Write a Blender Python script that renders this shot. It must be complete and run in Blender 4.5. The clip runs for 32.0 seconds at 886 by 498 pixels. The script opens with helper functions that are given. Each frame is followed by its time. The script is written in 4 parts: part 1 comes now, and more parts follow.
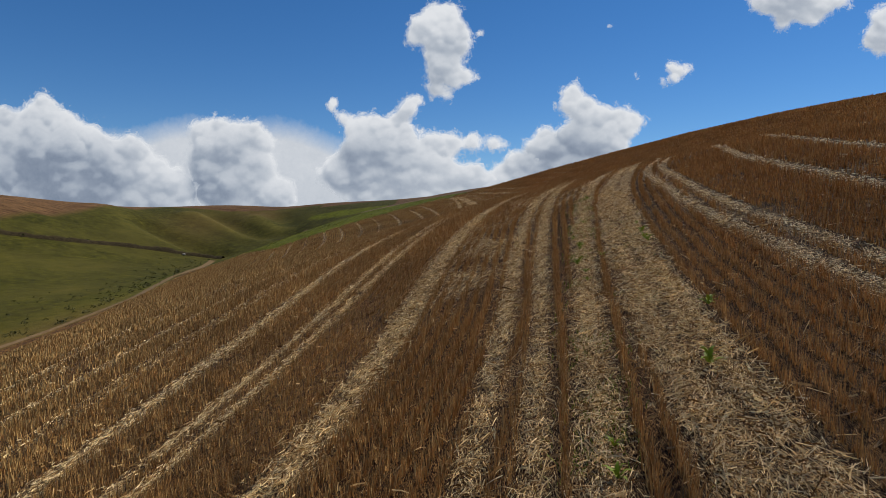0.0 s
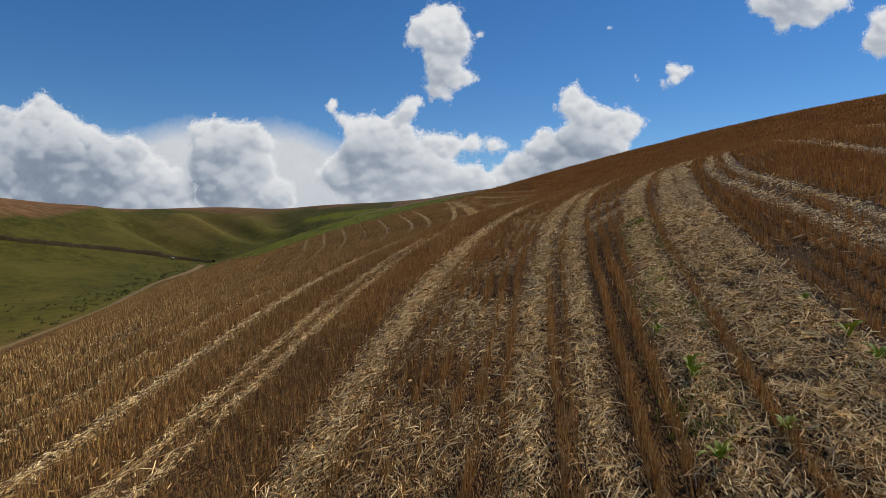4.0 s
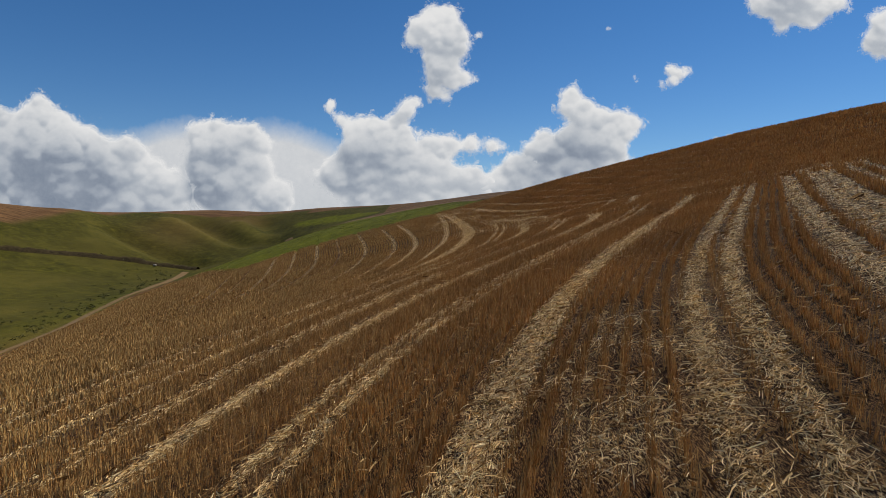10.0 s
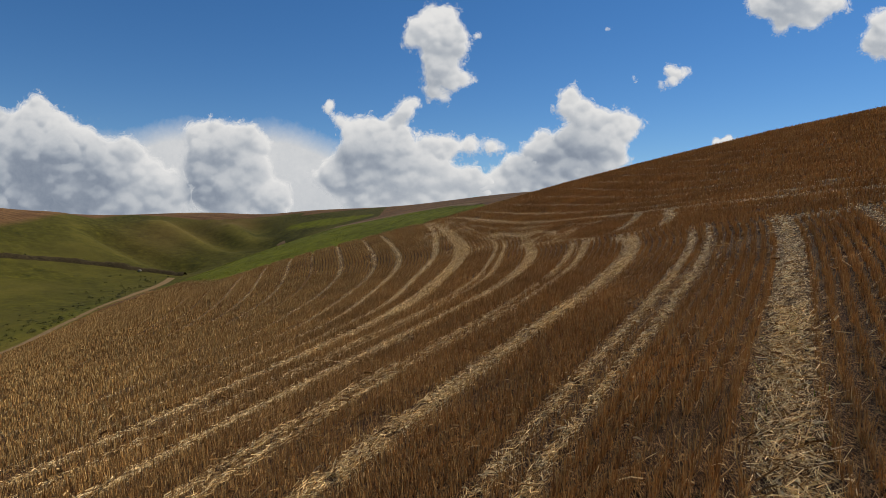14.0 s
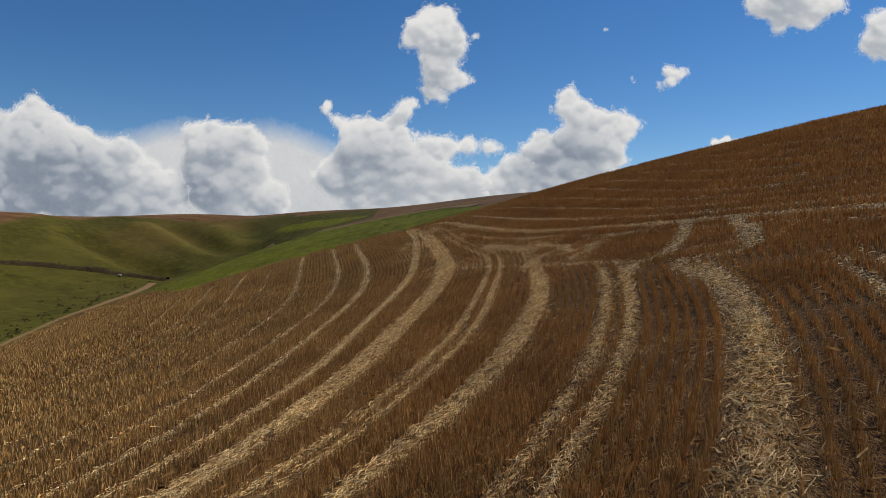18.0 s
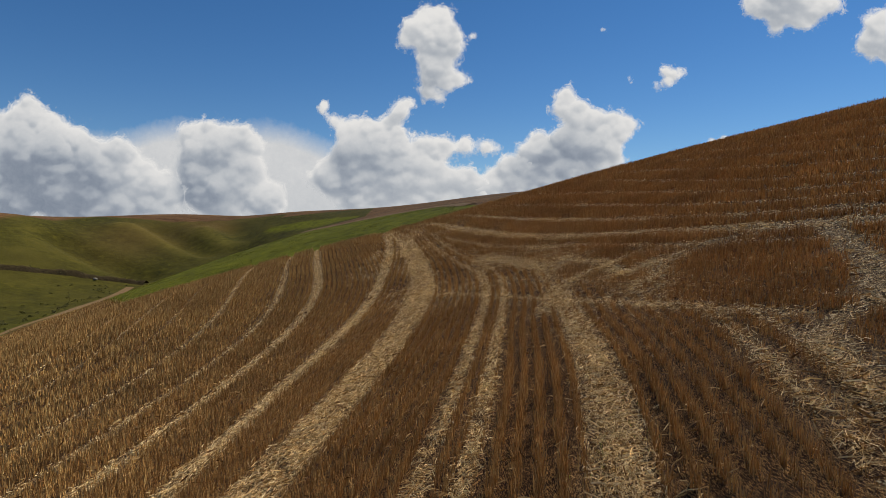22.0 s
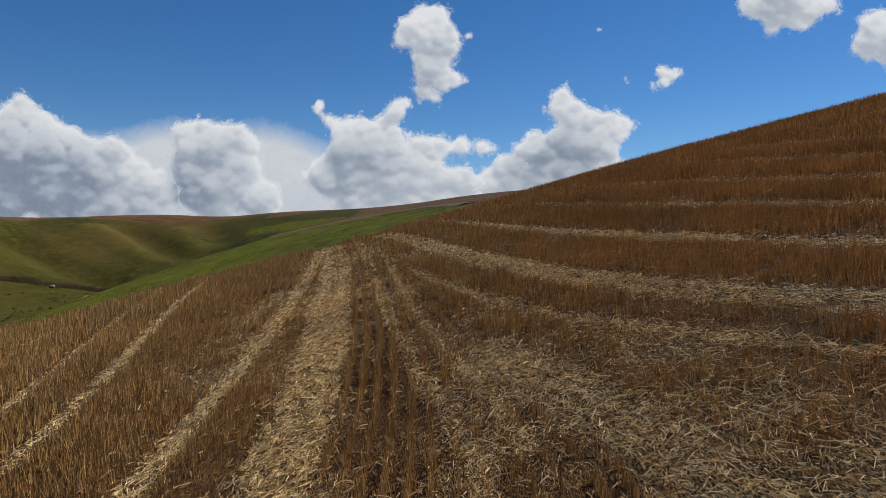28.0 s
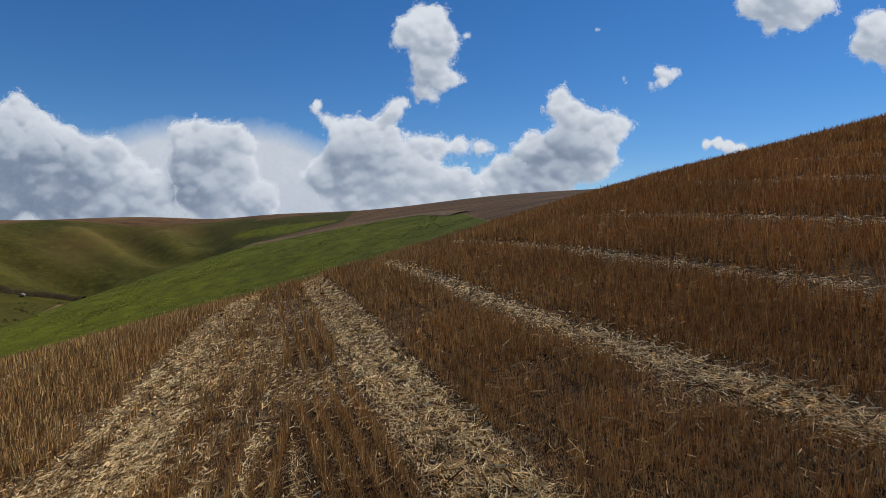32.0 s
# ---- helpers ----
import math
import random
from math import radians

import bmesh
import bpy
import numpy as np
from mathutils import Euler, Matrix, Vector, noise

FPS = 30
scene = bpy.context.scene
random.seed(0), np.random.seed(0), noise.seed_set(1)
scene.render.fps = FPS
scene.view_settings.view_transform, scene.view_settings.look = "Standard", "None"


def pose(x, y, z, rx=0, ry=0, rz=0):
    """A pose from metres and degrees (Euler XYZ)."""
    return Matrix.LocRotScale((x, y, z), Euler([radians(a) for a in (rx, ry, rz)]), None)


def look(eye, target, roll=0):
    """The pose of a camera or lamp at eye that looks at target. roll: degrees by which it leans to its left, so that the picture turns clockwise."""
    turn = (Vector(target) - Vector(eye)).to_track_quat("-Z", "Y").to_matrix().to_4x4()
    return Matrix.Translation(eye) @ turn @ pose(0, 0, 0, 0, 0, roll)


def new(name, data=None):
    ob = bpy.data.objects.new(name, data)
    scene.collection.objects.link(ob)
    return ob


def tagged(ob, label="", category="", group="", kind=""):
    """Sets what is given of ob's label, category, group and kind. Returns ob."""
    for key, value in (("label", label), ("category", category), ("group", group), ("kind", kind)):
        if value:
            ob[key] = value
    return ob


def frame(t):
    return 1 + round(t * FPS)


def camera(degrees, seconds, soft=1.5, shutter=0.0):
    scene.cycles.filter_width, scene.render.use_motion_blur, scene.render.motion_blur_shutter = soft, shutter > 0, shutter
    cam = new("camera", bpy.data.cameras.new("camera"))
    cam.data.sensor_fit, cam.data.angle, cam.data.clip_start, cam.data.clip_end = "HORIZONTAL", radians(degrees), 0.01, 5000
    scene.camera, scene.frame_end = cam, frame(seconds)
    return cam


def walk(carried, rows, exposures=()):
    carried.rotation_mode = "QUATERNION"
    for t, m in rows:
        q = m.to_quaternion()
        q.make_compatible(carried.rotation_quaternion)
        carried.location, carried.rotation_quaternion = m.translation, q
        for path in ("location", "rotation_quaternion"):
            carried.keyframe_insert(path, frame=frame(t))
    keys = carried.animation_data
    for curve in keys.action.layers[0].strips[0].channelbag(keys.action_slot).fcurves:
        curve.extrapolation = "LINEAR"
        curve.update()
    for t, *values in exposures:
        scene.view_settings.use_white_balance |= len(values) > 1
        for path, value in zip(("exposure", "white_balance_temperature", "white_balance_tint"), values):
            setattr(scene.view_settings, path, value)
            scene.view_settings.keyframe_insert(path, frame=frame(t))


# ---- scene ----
# ---- camera ----
cam = camera(69.98, 32.0, 0.85)
PATH = [  # seconds, place, heading to the left, tilt up, lean to the left
    (0, 0.000, 0.000, 0.000, -0.000, -2.100, 0.000),
    (2, 0.342, 4.097, 0.232, -0.016, -2.031, 0.049),
    (4, 0.790, 8.125, 0.763, -0.039, -1.974, 0.096),
    (6, 1.158, 12.063, 1.433, -0.089, -1.951, 0.137),
    (8, 1.391, 16.144, 2.002, -0.142, -1.937, 0.165),
    (10, 1.617, 20.364, 2.625, -0.170, -1.911, 0.166),
    (12, 1.958, 24.806, 3.241, -0.200, -1.882, 0.154),
    (14, 2.450, 29.502, 3.742, -0.249, -1.851, 0.137),
    (16, 3.066, 34.555, 4.030, -0.316, -1.821, 0.119),
    (18, 3.602, 39.892, 4.342, -0.405, -1.790, 0.108),
    (20, 4.093, 45.469, 4.592, -0.514, -1.766, 0.101),
    (22, 4.549, 51.353, 4.522, -0.657, -1.762, 0.098),
    (24, 4.981, 57.335, 4.423, -0.802, -1.761, 0.101),
    (26, 5.484, 63.293, 4.556, -0.918, -1.746, 0.109),
    (28, 5.776, 69.219, 5.155, -1.019, -1.732, 0.123),
    (30, 6.347, 74.807, 5.934, -1.112, -1.731, 0.148),
    (32, 6.741, 80.000, 6.638, -1.200, -1.734, 0.178),
]


def stand(x, y, z, turn, tilt, lean):
    way = Euler((radians(90 + tilt), 0, radians(turn))).to_matrix() @ Vector((0, 0, -1))
    return look((x, y, z), Vector((x, y, z)) + way, lean)


walk(cam, [(t, stand(*row)) for t, *row in PATH], [
    (0, 0.37, 6200, 10), (4, 0.37, 6330, 10), (8, 0.37, 6450, 10), (17, 0.37, 6620, 10), (23, 0.37, 6650, 10), (25, 0.37, 6550, 10),
    (28, 0.34, 6250, 10), (30, 0.30, 6050, 10), (32, 0.28, 5950, 10)])
# ---- end of camera ----
# ---- world, sun ----
SUN_TURN, SUN_HIGH = 60.0, 48.0  # degrees clockwise from +y, and above the horizon
world = bpy.data.worlds.new("world")
scene.world = world
world.use_nodes = True
wn = world.node_tree.nodes
sky = wn.new("ShaderNodeTexSky")
sky.sky_type, sky.sun_disc = "NISHITA", False
sky.sun_elevation, sky.sun_rotation = radians(SUN_HIGH), radians(SUN_TURN)
sky.altitude, sky.air_density, sky.dust_density, sky.ozone_density = 1500, 1.0, 0.0, 5.0
deep = wn.new("ShaderNodeHueSaturation")
deep.inputs["Hue"].default_value, deep.inputs["Saturation"].default_value = 0.502, 1.21
world.node_tree.links.new(sky.outputs[0], deep.inputs["Color"])
world.node_tree.links.new(deep.outputs[0], wn["Background"].inputs[0])
wn["Background"].inputs[1].default_value = 0.068
sun = new("sun", bpy.data.lights.new("sun", "SUN"))
sun.data.energy, sun.data.angle, sun.data.color = 5.0, radians(0.53), (1.0, 0.91, 0.77)
to_sun = Vector((math.sin(radians(SUN_TURN)) * math.cos(radians(SUN_HIGH)),
                 math.cos(radians(SUN_TURN)) * math.cos(radians(SUN_HIGH)), math.sin(radians(SUN_HIGH))))
sun.matrix_world = look(to_sun * 50, (0, 0, 0))

# ---- materials ----


class Mat:
    """A node material with a Principled surface and short ways to add nodes."""

    def __init__(self, name, rough=0.9, spec=0.2):
        self.m = bpy.data.materials.new(name)
        self.m.use_nodes = True
        self.n, self.l = self.m.node_tree.nodes, self.m.node_tree.links
        self.b = self.n["Principled BSDF"]
        self.b.inputs["Roughness"].default_value = rough
        self.b.inputs["Specular IOR Level"].default_value = spec
        self.b.inputs["Diffuse Roughness"].default_value = 1.0

    def node(self, kind, **values):
        made = self.n.new(kind)
        for key, value in values.items():
            made.inputs[key].default_value = value
        return made

    def place(self):
        return self.n.new("ShaderNodeNewGeometry").outputs["Position"]

    def noise(self, size, detail=4.0, rough=0.6, stretch=None):
        made = self.node("ShaderNodeTexNoise", Scale=1.0 / size, Detail=detail, Roughness=rough)
        where = self.place()
        if stretch:
            turn = self.n.new("ShaderNodeMapping")
            turn.inputs["Scale"].default_value = stretch
            self.l.new(where, turn.inputs["Vector"])
            where = turn.outputs[0]
        self.l.new(where, made.inputs["Vector"])
        return made.outputs["Fac"]

    def ramp(self, fac, stops):
        made = self.n.new("ShaderNodeValToRGB")
        el = made.color_ramp.elements
        while len(el) < len(stops):
            el.new(0.5)
        for e, (p, c) in zip(el, stops):
            e.position, e.color = p, (*c, 1) if len(c) == 3 else c
        self.l.new(fac, made.inputs[0])
        return made.outputs[0]

    def mix(self, fac, a, b, how="MIX"):
        made = self.n.new("ShaderNodeMix")
        made.data_type, made.blend_type = "RGBA", how
        for s, v in (("Factor", fac), ("A", a), ("B", b)):
            sock = [i for i in made.inputs if i.name == s and i.type == ("VALUE" if s == "Factor" else "RGBA")][0]
            if isinstance(v, bpy.types.NodeSocket):
                self.l.new(v, sock)
            else:
                sock.default_value = v if s == "Factor" else (*v, 1)
        return [o for o in made.outputs if o.type == "RGBA"][0]

    def math(self, how, a, b=0.0):
        made = self.n.new("ShaderNodeMath")
        made.operation = how
        for i, v in enumerate((a, b)):
            if isinstance(v, bpy.types.NodeSocket):
                self.l.new(v, made.inputs[i])
            else:
                made.inputs[i].default_value = v
        return made.outputs[0]

    def attribute(self, name):
        made = self.n.new("ShaderNodeAttribute")
        made.attribute_name = name
        return made.outputs["Fac"]

    def island(self):
        return self.n.new("ShaderNodeNewGeometry").outputs["Random Per Island"]

    def color(self, c):
        if isinstance(c, bpy.types.NodeSocket):
            self.l.new(c, self.b.inputs["Base Color"])
        else:
            self.b.inputs["Base Color"].default_value = (*c, 1)
        return self

    def bump(self, height, strength=0.5, distance=0.05):
        made = self.node("ShaderNodeBump", Strength=strength, Distance=distance)
        self.l.new(height, made.inputs["Height"])
        self.l.new(made.outputs[0], self.b.inputs["Normal"])
        return self


def straw_material(name, stops, through_share=0.10, patch=0.70, tuft_low=0.70, lit_side=False):
    """Dry stalks: each its own shade, with paler and darker stretches of the field; thin enough to let some light through."""
    m = Mat(name, 0.8, 0.12)
    each = m.ramp(m.island(), stops)
    broad = m.ramp(m.noise(3.0, 3.0), [(0.3, (patch, patch * 0.95, patch * 0.9)), (0.7, (1.1, 1.08, 1.0))])
    tuft = m.ramp(m.noise(0.11, 2.0), [(0.34, (tuft_low, tuft_low * 0.95, tuft_low * 0.9)), (0.62, (1.15, 1.15, 1.15))])
    tone = m.mix(1.0, m.mix(1.0, each, broad, "MULTIPLY"), tuft, "MULTIPLY")
    if lit_side:  # sun across the rows painted in: paler lit left, redder backlit right
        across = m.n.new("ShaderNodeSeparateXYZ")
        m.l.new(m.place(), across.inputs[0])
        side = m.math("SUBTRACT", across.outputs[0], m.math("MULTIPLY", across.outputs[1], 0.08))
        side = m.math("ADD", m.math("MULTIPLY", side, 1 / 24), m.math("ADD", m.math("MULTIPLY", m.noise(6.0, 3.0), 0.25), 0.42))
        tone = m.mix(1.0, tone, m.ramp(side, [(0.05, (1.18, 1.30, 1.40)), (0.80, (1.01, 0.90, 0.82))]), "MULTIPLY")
    m.color(tone)
    thin = m.n.new("ShaderNodeBsdfTranslucent")
    m.l.new(tone, thin.inputs[0])
    both = m.n.new("ShaderNodeMixShader")
    both.inputs[0].default_value = through_share
    m.l.new(m.b.outputs[0], both.inputs[1])
    m.l.new(thin.outputs[0], both.inputs[2])
    m.l.new(both.outputs[0], m.n["Material Output"].inputs[0])
    return m.m


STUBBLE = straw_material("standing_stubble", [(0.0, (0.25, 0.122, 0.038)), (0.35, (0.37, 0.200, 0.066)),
                                              (0.7, (0.47, 0.290, 0.107)), (1.0, (0.58, 0.405, 0.175))], lit_side=True)
STRAW = straw_material("loose_straw", [(0.0, (0.11, 0.048, 0.013)), (0.3, (0.42, 0.25, 0.085)),
                                       (0.55, (0.84, 0.64, 0.315)), (1.0, (0.98, 0.855, 0.54))], 0.10, 0.9, 0.65)


CHAFF = straw_material("broken_straw", [(0.0, (0.11, 0.048, 0.014)), (0.5, (0.36, 0.20, 0.066)), (1.0, (0.80, 0.60, 0.29))])


def ground_material():
    m = Mat("ground", 0.95, 0.1)
    grain = m.noise(0.06, 6.0, 0.7)
    clod = m.noise(0.5, 5.0, 0.65)
    broad = m.noise(9.0, 4.0)
    strand = None
    for angle in (15, 62, 108, 155):
        turn = m.n.new("ShaderNodeMapping")
        turn.inputs["Rotation"].default_value = (0, 0, radians(angle))
        turn.inputs["Scale"].default_value = (1 / 0.008, 1 / 0.060, 1 / 0.1)
        m.l.new(m.place(), turn.inputs["Vector"])
        fibre = m.node("ShaderNodeTexNoise", Scale=1.0, Detail=2.0, Roughness=0.5)
        m.l.new(turn.outputs[0], fibre.inputs["Vector"])
        strand = fibre.outputs["Fac"] if strand is None else m.math("MAXIMUM", strand, fibre.outputs["Fac"])
    soil = m.ramp(grain, [(0.3, (0.012, 0.0042, 0.0010)), (0.6, (0.040, 0.0145, 0.0036)), (0.8, (0.10, 0.043, 0.012))])
    brown = m.mix(m.ramp(strand, [(0.585, (0, 0, 0)), (0.66, (1, 1, 1))]), soil, m.ramp(clod, [(0.3, (0.22, 0.108, 0.032)), (0.7, (0.42, 0.235, 0.076))]))
    swath = m.ramp(m.noise(1.4, 7.0, 0.78), [(0.36, (0.55, 0.52, 0.50)), (0.62, (1.25, 1.25, 1.25))])
    brown = m.mix(1.0, brown, swath, "MULTIPLY")
    litter = m.mix(m.ramp(strand, [(0.595, (0, 0, 0)), (0.65, (1, 1, 1))]), soil, m.ramp(clod, [(0.3, (0.40, 0.265, 0.115)), (0.7, (0.74, 0.55, 0.29))]))
    cover = m.mix(m.attribute("straw"), brown, litter)
    turf = m.ramp(m.noise(2.6, 9.0, 0.8), [(0.32, (0.014, 0.016, 0.0010)), (0.5, (0.044, 0.044, 0.0025)), (0.68, (0.105, 0.090, 0.008))])
    turf = m.mix(m.ramp(m.noise(30.0, 5.0, 0.65), [(0.38, (0, 0, 0)), (0.68, (1, 1, 1))]), turf, (0.080, 0.070, 0.010), "MIX")
    turf = m.mix(m.attribute("lush"), turf, m.ramp(m.noise(2.0, 6.0, 0.75), [(0.28, (0.046, 0.056, 0.0008)), (0.72, (0.180, 0.185, 0.005))]))
    # sunlight on the pasture's ridges, painted as yellower turf
    turf = m.mix(m.attribute("lit_ridge"), turf, m.ramp(m.noise(2.4, 6.0, 0.75), [(0.3, (0.085, 0.078, 0.008)), (0.7, (0.20, 0.17, 0.030))]))
    turf = m.mix(m.attribute("rust"), turf, m.ramp(m.noise(4.0, 5.0, 0.7), [(0.3, (0.11, 0.062, 0.016)), (0.7, (0.16, 0.105, 0.030))]))
    cover = m.mix(m.attribute("grass"), cover, turf)
    plough = m.ramp(m.noise(1.6, 5.0, 0.7, (0.08, 1.0, 1.0)), [(0.35, (0.070, 0.034, 0.013)), (0.65, (0.20, 0.112, 0.046))])
    cover = m.mix(m.attribute("plough"), cover, plough)
    shade = m.ramp(broad, [(0.3, (0.80, 0.80, 0.80)), (0.7, (1.12, 1.10, 1.06))])
    m.color(m.mix(1.0, cover, shade, "MULTIPLY"))
    rough = m.math("MULTIPLY", m.noise(1.1, 6.0, 0.7), m.math("MULTIPLY", m.attribute("grass"), 6.0))
    m.bump(m.math("ADD", m.math("ADD", clod, m.math("MULTIPLY", strand, 0.7)), rough), 0.9, 0.06)
    return m.m


GROUND = ground_material()

# ---- the lie of the land ----
BROAD = [
    [0.00, 0.01, 0.11, 0.52, 1.01, -0.13, -0.67, -0.07],
    [-0.00, -0.11, -1.14, -2.91, -1.25, 0.00, 1.28, 1.22],
    [-0.02, -0.45, -3.37, -4.81, 0.32, 0.75, 4.32, 3.06],
    [-0.03, -0.57, -3.84, -1.55, 4.65, -2.64, -1.61, 0.50],
    [0.28, 1.65, -1.08, -3.55, 5.94, 2.26, -2.36, -1.01],
    [1.74, 7.99, 5.60, -6.52, 1.60, 2.11, -1.82, -0.55],
    [1.37, 3.73, 2.14, -1.25, 0.74, 2.62, -0.44, -0.19],
    [-0.65, -4.34, 2.11, 19.31, 7.04, 0.78, 0.42, 0.04],
    [-0.41, -1.89, 2.43, 8.14, -4.05, -4.34, -0.45, 0.01],
]
FINE = [
    [-0.59, -0.06, -1.11, -1.34, -0.36],
    [-0.78, 0.91, 1.21, 0.15, -0.06],
    [1.54, 0.28, -0.42, -0.36, -0.67],
    [1.65, -1.32, 0.93, 0.58, -2.25],
    [-1.09, 0.60, -2.34, 0.06, 0.21],
    [1.40, 2.83, -0.02, 0.77, 1.96],
    [0.07, -4.21, 1.22, 0.57, -1.55],
]


# spurs and gullies of the pasture: from, to, rise, width
FOLDS = [(-126, 322, -94, 302, 2.6, 6), (-132, 286, -98, 273, -3.4, 5), (-97, 334, -82, 316, 2.6, 5), (-116, 330, -90, 306, -3.4, 5),
         (-160, 300, -128, 262, 1.8, 8), (-88, 338, -70, 300, -2.4, 6), (-60, 270, -72, 235, 0.9, 7), (-40, 225, -62, 190, -0.8, 8)]


def step_to(x, a, b):
    return np.clip((x - a) / (b - a), 0, 1)


def soft(x, w):
    return w * np.logaddexp(0, x / w)


def height(x, y):
    """The ground's height: a field that climbs to the right, a valley on the left, hills beyond it, and the swells of both."""
    x, y = np.asarray(x, float), np.asarray(y, float)
    near = -2.0 + 0.27 * x + 0.03 * y - soft(x - 25, 15) * 0.12
    valley = -62 - 0.10 * (y - 90)
    left = -17 + soft(valley - x - 8, 14) * 0.24 - soft(valley - 75 - x, 20) * 0.22
    z = 2.5 * np.logaddexp(np.minimum(near, 40) / 2.5, left / 2.5) - soft(y - 360, 30) * 0.08
    for rows, x0, y0, dx, dy, wide in ((BROAD, -280, -40, 60, 60, 55), (FINE, -25, 0, 18, 20, 18)):
        for j, row in enumerate(rows):
            for i, c in enumerate(row):
                z = z + c * np.exp(-((x - x0 - dx * i) ** 2 + (y - y0 - dy * j) ** 2) / (2 * wide * wide))
    for x0, y0, x1, y1, up, wide in FOLDS:
        u = np.clip(((x - x0) * (x1 - x0) + (y - y0) * (y1 - y0)) / ((x1 - x0) ** 2 + (y1 - y0) ** 2), 0, 1)
        z = z + up * np.exp(-((x - x0 - u * (x1 - x0)) ** 2 + (y - y0 - u * (y1 - y0)) ** 2) / (2 * wide * wide))
    return np.maximum(z, -40)


class Lookup:
    """Heights of the near land on a half-metre grid, read between its corners."""
    x0, y0, step = -64.0, -8.0, 0.5
    xs, ys = np.meshgrid(np.arange(-64, 64.1, 0.5), np.arange(-8, 205.1, 0.5), indexing="ij")
    z = height(xs, ys)


def lie(x, y):
    u = np.clip((x - Lookup.x0) / Lookup.step, 0, Lookup.z.shape[0] - 1.001)
    v = np.clip((y - Lookup.y0) / Lookup.step, 0, Lookup.z.shape[1] - 1.001)
    i, j = u.astype(int), v.astype(int)
    f, g = u - i, v - j
    z = Lookup.z
    return (z[i, j] * (1 - f) + z[i + 1, j] * f) * (1 - g) + (z[i, j + 1] * (1 - f) + z[i + 1, j + 1] * f) * g


def through_points(values, start, step, y):
    """A smooth curve through values at even steps of y."""
    v = np.asarray(values, float)
    u = np.clip((np.asarray(y, float) - start) / step, 0, len(v) - 1.0001)
    i = u.astype(int)
    f = u - i
    p = np.concatenate([[2 * v[0] - v[1]], v, [2 * v[-1] - v[-2]]])
    a, b, c, d = p[i], p[i + 1], p[i + 2], p[i + 3]
    return b + 0.5 * f * (c - a + f * (2 * a - 5 * b + 4 * c - d + f * (3 * (b - c) + d - a)))


# The lower land: lanes of chaff and straw, as x at y = 0, 5, 10 ...; the lanes' kind gives their width. From the right to the left.
LOWER, UPPER = [], []


def lane(land, kind, places, count, slope):
    """Adds a lane, carried on past its last known place by its slope for each five metres."""
    places = list(places)
    while len(places) < count:
        places.append(places[-1] + slope)
    land.append((kind, places))


lane(LOWER, "wide", [7.6, 8.0, 8.3, 8.9, 9.8, 11.2, 13.0, 15.0, 17.5], 24, 2.6)
lane(LOWER, "twin", [5.0, 5.3, 5.7, 6.2, 7.1, 8.3, 10.3, 12.4, 14.9], 24, 2.6)
lane(LOWER, "broad", [1.9, 2.5, 3.25, 4.2, 5.4, 7.0, 8.8, 11.0, 13.6], 24, 2.6)
lane(LOWER, "wide", [0.35, 1.3, 2.27, 3.3, 4.45, 5.9, 7.75, 10.0, 12.5], 24, 2.6)
lane(LOWER, "twin", [-0.5, 0.4, 1.25, 2.05, 2.95, 4.1, 5.75, 8.2, 10.8, 13.4], 24, 2.6)
lane(LOWER, "bold", [-3.1, -2.2, -1.0, -0.3, 0.5, 1.65, 3.25, 5.5, 8.3, 11.0, 13.4], 24, 2.3)
lane(LOWER, "pair", [-5.7, -4.6, -3.4, -2.45, -1.65, -0.7, 0.55, 2.9, 5.85, 8.6, 10.9, 12.8], 24, 1.9)
lane(LOWER, "bold", [-7.4, -6.5, -5.6, -4.7, -3.95, -3.15, -1.85, 0.28, 3.2, 6.25, 8.6, 10.15, 11.4, 12.6], 24, 1.2)
lane(LOWER, "pair", [-10, -9, -8.1, -7.3, -6.4, -5.4, -3.9, -2.0, 0.6, 3.9, 6.3, 7.9, 9.1, 10.0], 24, 0.8)
lane(LOWER, "bold", [-13, -11.9, -10.9, -10, -9, -7.9, -6.5, -4.7, -2.0, 1.2, 4.1, 5.75, 6.85, 7.5, 8.0, 8.1, 7.6, 6.9, 6.2, 5.5], 24, -0.7)
lane(LOWER, "pair", [-16, -15, -13.9, -12.9, -11.8, -10.6, -9, -7, -4.2, -0.6, 2.3, 3.95, 4.9, 5.6, 6.3, 6.5, 5.6, 4.75, 4.0, 3.2], 24, -0.8)
lane(LOWER, "broad", [-18, -17, -16, -15, -13.9, -12.6, -11, -9, -6.2, -2.6, 0.2, 1.6, 2.3, 3.05, 3.7, 4.0, 3.8, 3.25, 2.6, 1.8], 24, -0.9)
lane(LOWER, "wide", [-20, -19, -18, -17, -15.9, -14.6, -13, -11, -8.2, -4.6, -1.6, 0.1, 0.6, 0.95, 1.5, 2.0, 2.1, 2.0, 1.7, 1.1], 24, -0.8)
lane(LOWER, "wide", [-22.2, -21.2, -20.2, -19.2, -18.1, -16.8, -15.2, -13.2, -10.4, -6.8, -3.6, -1.9, -1.5, -1.2, -0.8, -0.6, -0.9, -1.7, -2.7, -3.6], 24, -1.0)
for n, gap in enumerate((1.9, 2.7, 2.5, 2.3, 2.5, 2.3, 2.6, 2.3, 2.4, 2.4, 2.4, 2.4, 2.4, 2.4, 2.4, 2.4, 2.4, 2.4, 2.4, 2.4, 2.4, 2.4)):
    lane(LOWER, ("slim", "slim", "thin", "slim")[n % 4], [v - gap for v in LOWER[-1][1]], 24, -1.0)
